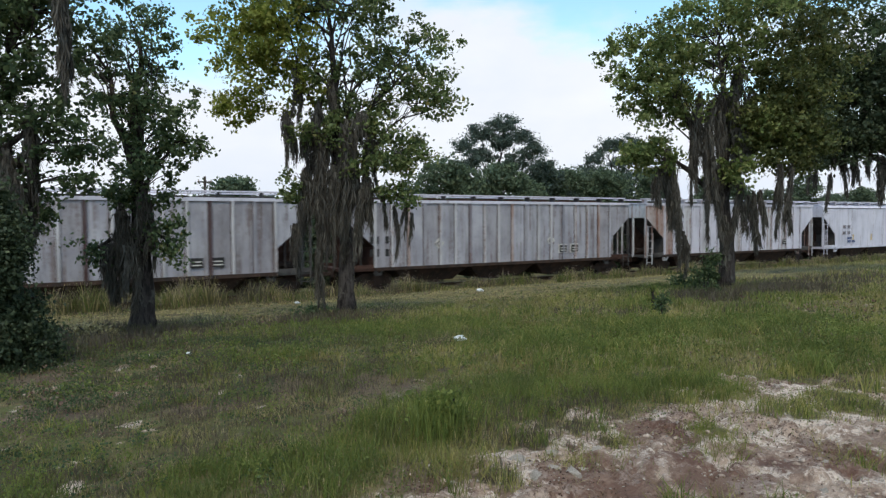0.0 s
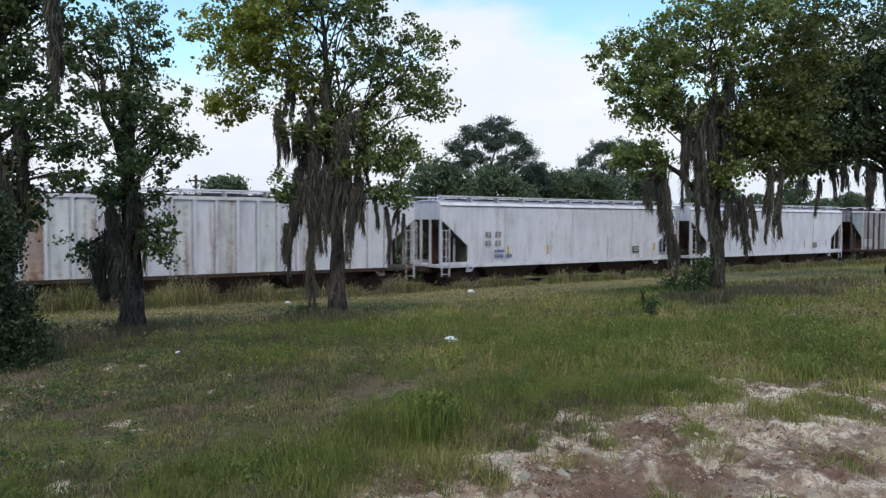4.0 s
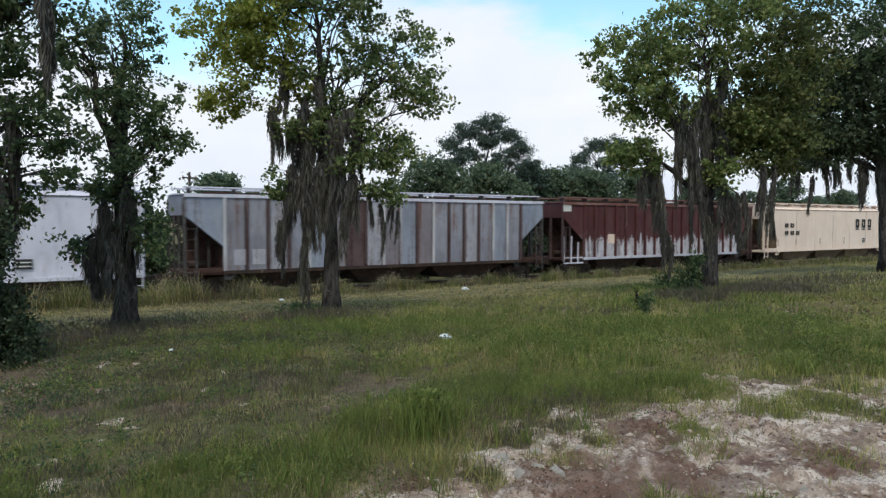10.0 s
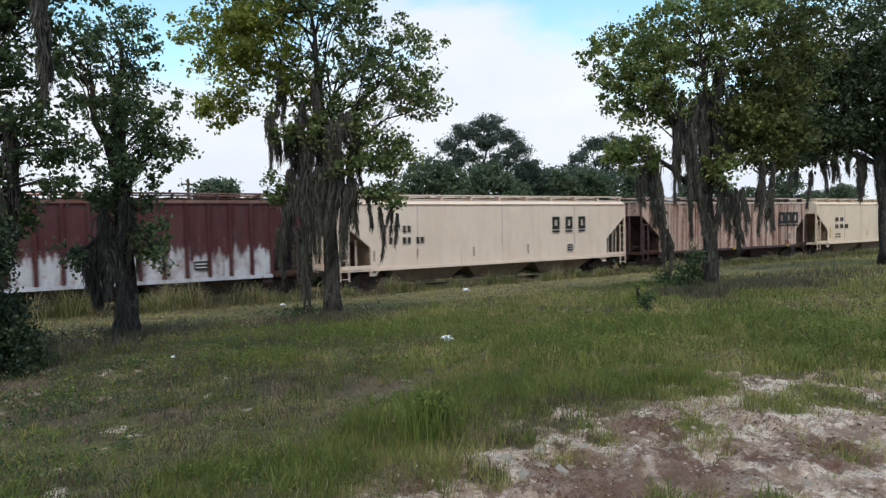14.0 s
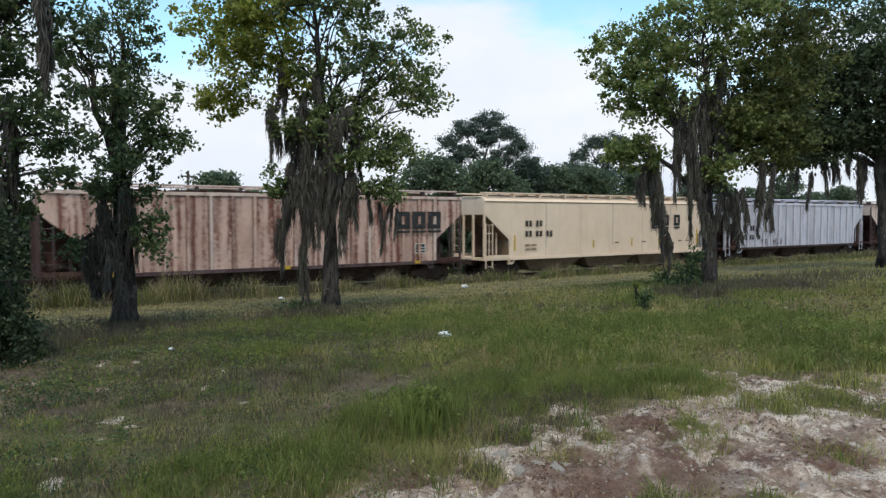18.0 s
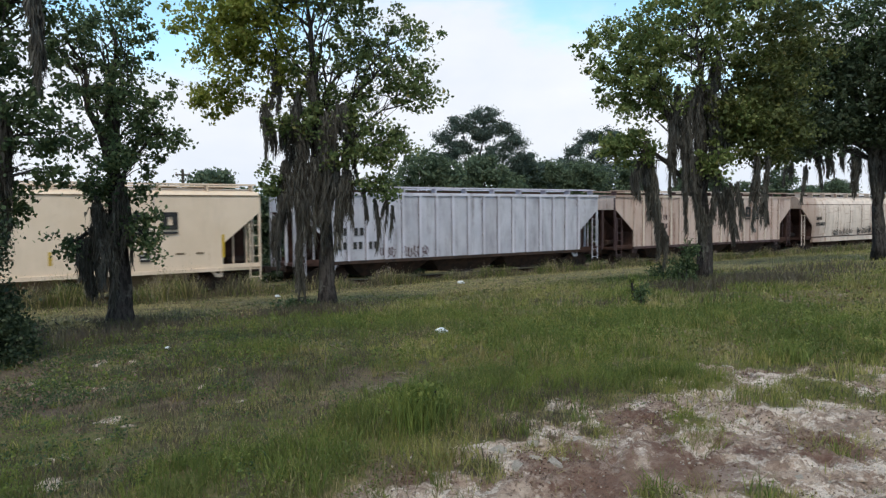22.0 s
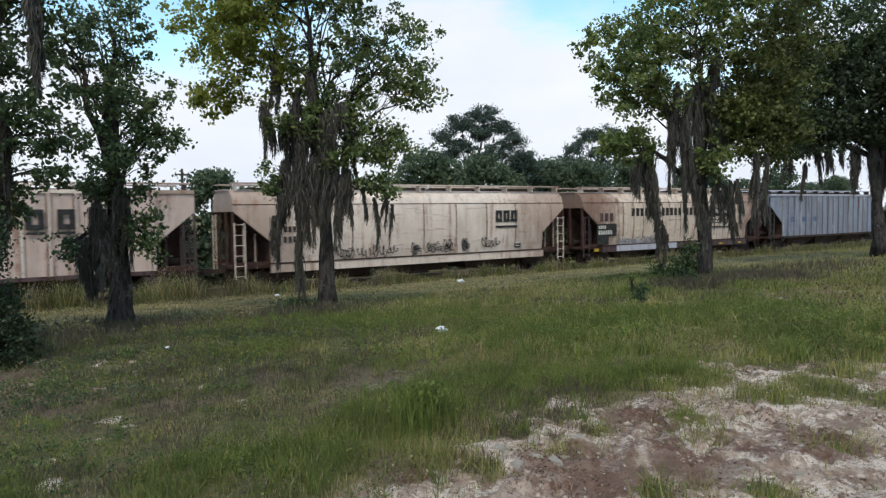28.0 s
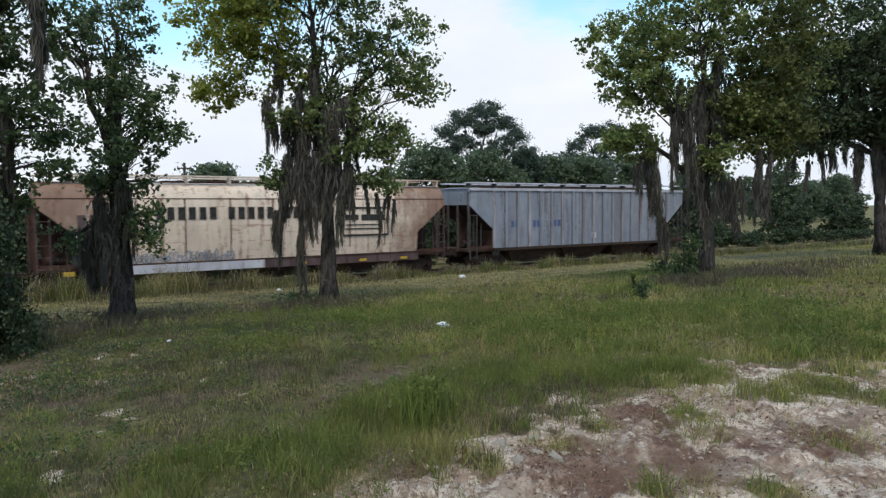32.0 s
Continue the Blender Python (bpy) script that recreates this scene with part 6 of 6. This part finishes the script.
    tagged(new("dead_stalks", blades("dead_stalks", xy[::5], rng.uniform(0.008, 0.06, len(xy[::5])), 0.0021, GRASS_DRY, rng, 2.4)), "flattened dead stalks on the sand", "grass", kind="stuff")
    # mauve weeds round the feet of the trees
    for cx, cy, sx, sy, n in ((15.3, 10.3, 1.3, 0.7, 4600), (13.6, 10.2, 0.9, 0.4, 2600), (-0.7, 13.0, 0.5, 0.25, 700), (3.7, 13.0, 0.4, 0.2, 500), (3.0, 13.4, 0.5, 0.3, 420), (-1.9, 12.9, 0.7, 0.5, 500), (0.9, 6.2, 0.8, 0.5, 900), (22.0, 11.5, 2.0, 1.0, 900), (-1.9, 14.6, 1.1, 0.9, 1500), (-1.5, 11.6, 0.8, 0.7, 1300), (2.6, 12.6, 0.7, 0.35, 800), (14.6, 9.6, 1.6, 0.5, 2600)):
        xy = np.array([cx, cy]) + rng.normal(size=(n, 2)) * np.array([sx, sy])
        d = float(np.hypot(cx, cy))
        tagged(new("seed_grass", blades("seed_grass", xy, rng.uniform(0.08, 0.34, n) * min(1.0, 0.4 + d / 18), 0.0006 * d, GRASS_MAUVE, rng, 0.4)), "mauve-grey seed grass in a patch", "grass", kind="stuff")
    # the fuller clump beside the weed
    xy = np.array([1.72, 3.7]) + rng.normal(size=(520, 2)) * np.array([0.13, 0.13])
    tagged(new("grass_clumps", blades("grass_clumps", xy, rng.uniform(0.15, 0.46, 520), 0.004, WEED, rng, 0.3)), "tall dark green grass clump by the sand", "grass", kind="stuff")
    xy = np.array([1.55, 3.05]) + rng.normal(size=(420, 2)) * np.array([0.16, 0.12])
    tagged(new("grass_clumps", blades("grass_clumps", xy, rng.uniform(0.06, 0.2, 420), 0.003, GRASS, rng, 0.8)), "sprawling half-dry grass clump by the sand", "grass", kind="stuff")
    # sparse tufts on the bare patch
    n = 1100
    c = np.stack([rng.uniform(0.6, 8.0, n), rng.uniform(1.2, 4.2, n)], 1)
    c = c[wobble(c[:, 0], c[:, 1], 0.42, 61) > 0.12]
    size = rng.uniform(0.4, 1.6, len(c)) ** 1.5
    idx = np.repeat(np.arange(len(c)), 26)
    xy = c[idx] + rng.normal(size=(len(idx), 2)) * (0.03 + 0.02 * size[idx])[:, None]
    tagged(new("grass", blades("grass", xy, 0.065 * size[idx] * rng.uniform(0.4, 1.4, len(xy)), 0.002, GRASS, rng, 0.8)), "grass tufts on bare sand", "grass", kind="stuff")
    # tall weeds with pale seed heads along the track
    n = 6000
    x = rng.uniform(-9, 60, n)
    y = 21.4 + rng.uniform(0, 1.5, n) + 0.25 * wobble(x, x, 2.0)
    tall = np.clip(np.where(x < 3, 0.74, np.where(x < 9, 0.56, 0.42)) * (0.62 + 1.1 * wobble(x, y, 0.9, 8) + 0.5 * wobble(x, y, 0.3, 18)), 0.12, 1.1)
    idx = np.repeat(np.arange(n), 9)
    xy = np.stack([x, y], 1)[idx] + rng.normal(size=(len(idx), 2)) * 0.09
    hh = tall[idx] * rng.uniform(0.5, 1.25, len(idx))
    dry = rng.uniform(0, 1, len(xy)) < np.clip(np.where(xy[:, 0] < 8, 0.24, 0.16) + 0.5 * wobble(xy[:, 0], xy[:, 1], 0.9, 31), 0.1, 0.9)
    dull = ~dry & (rng.uniform(0, 1, len(xy)) < np.clip(0.3 + 0.6 * wobble(xy[:, 0], xy[:, 1], 0.7, 95), 0.05, 0.8))
    tagged(new("seed_grass", blades("seed_grass", xy[dull], hh[dull], 0.010, GRASS_MAUVE, rng, 0.5)), "tall mauve-grey weeds beside the railway track", "grass", kind="stuff")
    green = ~dry & ~dull
    tagged(new("tall_grass", blades("tall_grass", xy[green], hh[green], 0.011, HERB, rng, 0.5)), "tall green weeds beside the railway track", "grass", kind="stuff")
    tagged(new("tall_dry_grass", blades("tall_dry_grass", xy[dry], hh[dry] * 1.1, 0.008, GRASS_DRY, rng, 0.4)), "tall straw-coloured seed stalks beside the track", "grass", kind="stuff")
    head = xy[dry][::5]
    high = land(head[:, 0], head[:, 1]) + hh[dry][::5] * 1.0
    p = np.repeat(on_site(head, high), 5, axis=0)
    p = p + rng.normal(size=p.shape) * np.array([0.03, 0.03, 0.10])
    tagged(new("seed_plumes", leaves_mesh("seed_plumes", p, 0.045, PLUME, rng, 1.0)), "pale pinkish seed plumes on the tall grass", "grass", kind="stuff")
    # rough grass left standing round the trees' feet
    for cx, cy, sx, sy, n, up in ((-0.84, 13.3, 0.40, 0.30, 900, 0.34), (3.77, 13.2, 0.34, 0.25, 700, 0.26), (14.3, 10.4, 0.6, 0.4, 1500, 0.42), (13.4, 10.5, 0.5, 0.35, 900, 0.36), (-2.2, 10.8, 0.7, 0.6, 900, 0.26)):
        xy = np.array([cx, cy]) + rng.normal(size=(n, 2)) * np.array([sx, sy])
        half = rng.uniform(0, 1, n) < 0.5
        hh = up * rng.uniform(0.3, 1.1, n)
        tagged(new("grass", blades("grass", xy[half], hh[half], 0.006, HERB, rng, 0.45)), "rough unmown grass round a tree's foot", "grass", kind="stuff")
        tagged(new("seed_grass", blades("seed_grass", xy[~half], hh[~half], 0.006, GRASS_MAUVE, rng, 0.45)), "mauve-grey seed grass round a tree's foot", "grass", kind="stuff")
    # leafy herbs standing in the lush places
    for r0, r1, n, size, up in ((2.6, 6.5, 1300, 0.017, 0.17), (6.5, 12.0, 1200, 0.036, 0.22)):
        c, idx = meadow(rng, n, r0, r1, 1)
        c = c[rng.uniform(0, 1, len(c)) < 0.12 + 0.3 * np.clip(3 * wobble(c[:, 0], c[:, 1], 0.5, 93), 0, 1) + 0.7 * spots(c[:, 0], c[:, 1], LUSH)]
        idx = np.repeat(np.arange(len(c)), 44)
        reach = rng.uniform(0.4, 1.2, len(c))[idx]
        f = rng.uniform(0.05, 1.0, len(idx))
        xy = c[idx] + rng.normal(size=(len(idx), 2)) * (0.05 + 0.05 * (1 - f) * reach)[:, None]
        p = on_site(xy, land(xy[:, 0], xy[:, 1]) + up * reach * f)
        tagged(new("herbs", leaves_mesh("herbs", p, size, WEED, rng)), "leafy green herbs in lush clumps", "herbs", kind="stuff")
    # dark low herbs towards the left; shade there is also put into their colour
    c, idx = meadow(rng, 6400, 3.0, 11.0, 1)
    across = 0.89 * c[:, 0] - 0.456 * c[:, 1]
    c = c[rng.uniform(0, 1, len(c)) < np.clip(-0.28 * (across + 0.4), 0, 0.9) * np.clip(0.35 + 1.3 * wobble(c[:, 0], c[:, 1], 0.5, 91), 0, 1)]
    idx = np.repeat(np.arange(len(c)), 30)
    far = 0.5 + 0.09 * np.hypot(c[:, 0], c[:, 1])[idx]
    xy = c[idx] + rng.normal(size=(len(idx), 2)) * (0.07 * far)[:, None]
    p = on_site(xy, land(xy[:, 0], xy[:, 1]) + 0.09 * far * rng.uniform(0.1, 1.0, len(idx)))
    tagged(new("herbs", leaves_mesh("herbs", p, 0.024, LEAF_DARK, rng)), "dark green low herbs near the evergreen bush", "herbs", kind="stuff")


def small_things():
    rng = random.Random(9)
    # stones on the bare patch
    kinds = []
    for k in range(6):
        bm = bmesh.new()
        bmesh.ops.create_icosphere(bm, subdivisions=2, radius=1.0)
        for v in bm.verts:
            q = v.co.copy()
            for d, cutoff in ((Vector((0.8, 0.5, 0.3)), 0.55), (Vector((-0.6, 0.7, 0.2)), 0.6), (Vector((0.1, -0.9, 0.4)), 0.5), (Vector((-0.8, -0.4, 0.1)), 0.65), (Vector((0.1, 0.2, 1.0)), 0.42)):
                d = (d + 0.35 * noise.noise_vector(Vector((k * 3.3, d.x, d.y)))).normalized()
                over = q.dot(d) - cutoff
                if over > 0:
                    q -= d * over
            v.co = q * (1 + 0.10 * noise.noise(v.co * 2.1 + Vector((k * 7.1, 0, 0))))
        me = bpy.data.meshes.new("stone")
        bm.to_mesh(me)
        bm.free()
        me.materials.append(STONE)
        kinds.append(me)
    for x, y, r in [(2.01, 3.05, 0.085), (2.10, 3.0, 0.05), (2.34, 3.06, 0.06), (2.2, 2.67, 0.08), (2.12, 2.76, 0.05), (6.5, 3.08, 0.10), (6.25, 3.1, 0.06), (5.37, 3.67, 0.06), (5.2, 3.72, 0.04), (1.0, 2.98, 0.05), (3.1, 2.9, 0.04), (2.3, 2.72, 0.05), (3.37, 1.82, 0.05), (1.98, 2.75, 0.06), (2.6, 2.9, 0.05), (3.0, 3.3, 0.045), (4.4, 3.6, 0.05), (5.2, 3.3, 0.05), (6.6, 3.3, 0.06)] + [(rng.uniform(0.7, 7.0), rng.uniform(1.6, 3.9), 0.007 + 0.026 * rng.random() ** 2.5) for _ in range(200)]:
        if bare(x, y) < 0.2 and r < 0.04:
            continue
        ob = tagged(new("stone", kinds[rng.randrange(6)]), "pale rough stone lying on sandy soil", "stone", "stones on the sand")
        ob.matrix_world = pose(*site(x, y), float(land(x, y)) - r * 0.05, rng.uniform(-9, 9), rng.uniform(-9, 9), rng.uniform(0, 360)) @ Matrix.Diagonal((r * rng.uniform(0.9, 1.4), r * rng.uniform(0.6, 1), r * rng.uniform(0.45, 0.85), 1))
    # fine gravel on the sand
    g = np.random.default_rng(8)
    n = 3000
    xy = np.stack([g.uniform(0.4, 8.5, n), g.uniform(1.0, 4.6, n)], 1)
    xy = xy[bare(xy[:, 0], xy[:, 1]) > 0.2]
    n = len(xy)
    r = 0.003 + 0.012 * g.uniform(0, 1, n) ** 3
    c = on_site(xy, land(xy[:, 0], xy[:, 1]) + 0.3 * r)
    six = np.array([[1, 0, 0], [-1, 0, 0], [0, 1, 0], [0, -1, 0], [0, 0, 0.7], [0, 0, -0.7]])
    v = (c[:, None, :] + six[None] * r[:, None, None] * g.uniform(0.6, 1.4, (n, 6, 1))).reshape(-1, 3)
    t = np.array([[0, 2, 4], [2, 1, 4], [1, 3, 4], [3, 0, 4], [2, 0, 5], [1, 2, 5], [3, 1, 5], [0, 3, 5]])
    tagged(new("gravel", array_mesh("gravel", v, (np.arange(n)[:, None, None] * 6 + t[None]).reshape(-1, 3), STONE)), "fine pale gravel scattered on the sand", "gravel", kind="stuff")
    # crumbled clods of the sandy crust
    n = 3800
    xy = np.stack([g.uniform(0.6, 8.5, n), g.uniform(1.0, 4.8, n)], 1)
    xy = xy[(bare(xy[:, 0], xy[:, 1]) > 0.15) & (wobble(xy[:, 0], xy[:, 1], 0.5, 57) + 0.6 * wobble(xy[:, 0], xy[:, 1], 0.17, 58) > 0.05)]
    n = len(xy)
    r = 0.006 + 0.034 * g.uniform(0, 1, n) ** 3.5
    c = on_site(xy, land(xy[:, 0], xy[:, 1]) + 0.15 * r)
    v = (c[:, None, :] + six[None] * np.array([1, 1, 0.75]) * r[:, None, None] * g.uniform(0.55, 1.5, (n, 6, 1))).reshape(-1, 3)
    clod = rough_mat("sandy_clods", (0.32, 0.235, 0.18), (0.58, 0.46, 0.375), 7.0, 0.97, 0, 0.8)
    tagged(new("clods", array_mesh("clods", v, (np.arange(n)[:, None, None] * 6 + t[None]).reshape(-1, 3), clod)), "crumbled clods of pale sandy soil", "soil clods", kind="stuff")
    # litter: a crumpled white bag and scraps
    white = rough_mat("white_plastic_film", (0.72, 0.73, 0.75), (0.58, 0.60, 0.62), 18.0, 0.45, 0, 0.3)
    for name, label, x, y, r in (("plastic_bag", "crumpled white plastic bag in the grass", 4.06, 7.77, 0.105), ("paper_scrap", "small white paper scrap in grass", 10.6, 18.6, 0.14), ("paper_scrap", "small white paper scrap in grass", 3.6, 19.4, 0.09), ("paper_scrap", "small white paper scrap in grass", 0.05, 9.3, 0.045)):
        bm = bmesh.new()
        bmesh.ops.create_icosphere(bm, subdivisions=3, radius=r)
        for v in bm.verts:
            q = v.co * (9.0 / (r * 10))
            v.co = v.co * (1 + 0.5 * noise.noise(q * 1.2) + 0.25 * noise.noise(q * 3.1))
            v.co.z = max(v.co.z * 0.6, -0.2 * r)
        me = bpy.data.meshes.new(name)
        bm.to_mesh(me)
        bm.free()
        me.materials.append(white)
        ob = tagged(new(name, me), label, "litter")
        ob.matrix_world = pose(*site(x, y), float(land(x, y)) + r * 0.28 + (0.04 if r > 0.1 else 0.02), 0, 0, 40)
    # a utility pole beyond the wood's edge
    pole = tagged(new("utility_pole"), "thin wooden utility pole behind the railway", "utility pole")
    pole.matrix_world = pose(*site(1.6, 46.0), -0.25)
    part("pole", Shape().tube([(0, 0, 0), (0, 0, 7.1)], [0.13, 0.09], 10), TIE_WOOD, pole)
    part("crossarm", Shape().box(-0.55, 0.55, -0.05, 0.05, 6.62, 6.72), TIE_WOOD, pole)
    for x in (-0.48, 0.48):
        part("insulator", Shape().tube([(x, 0, 6.72), (x, 0, 6.86)], [0.05, 0.04], 8), STONE, pole)


near_trees()
far_plants()
grass()
small_things()


def motions():
    """The train rolls by from the far right to the left; its wheels turn with it."""
    for car, offset in TRAIN:
        walk(car, [(t, pose(offset + s, TRACK, 0)) for t, s in RUN])
    steps = [k * 2 / 30 for k in range(481)]
    way = np.interp(steps, [t for t, s in RUN], [s for t, s in RUN])
    for wheel, dx in WHEELSETS:
        walk(wheel, [(t, pose(dx, 0, 0.42, 0, math.degrees(s / 0.42), 0)) for t, s in zip(steps, way)])


motions()
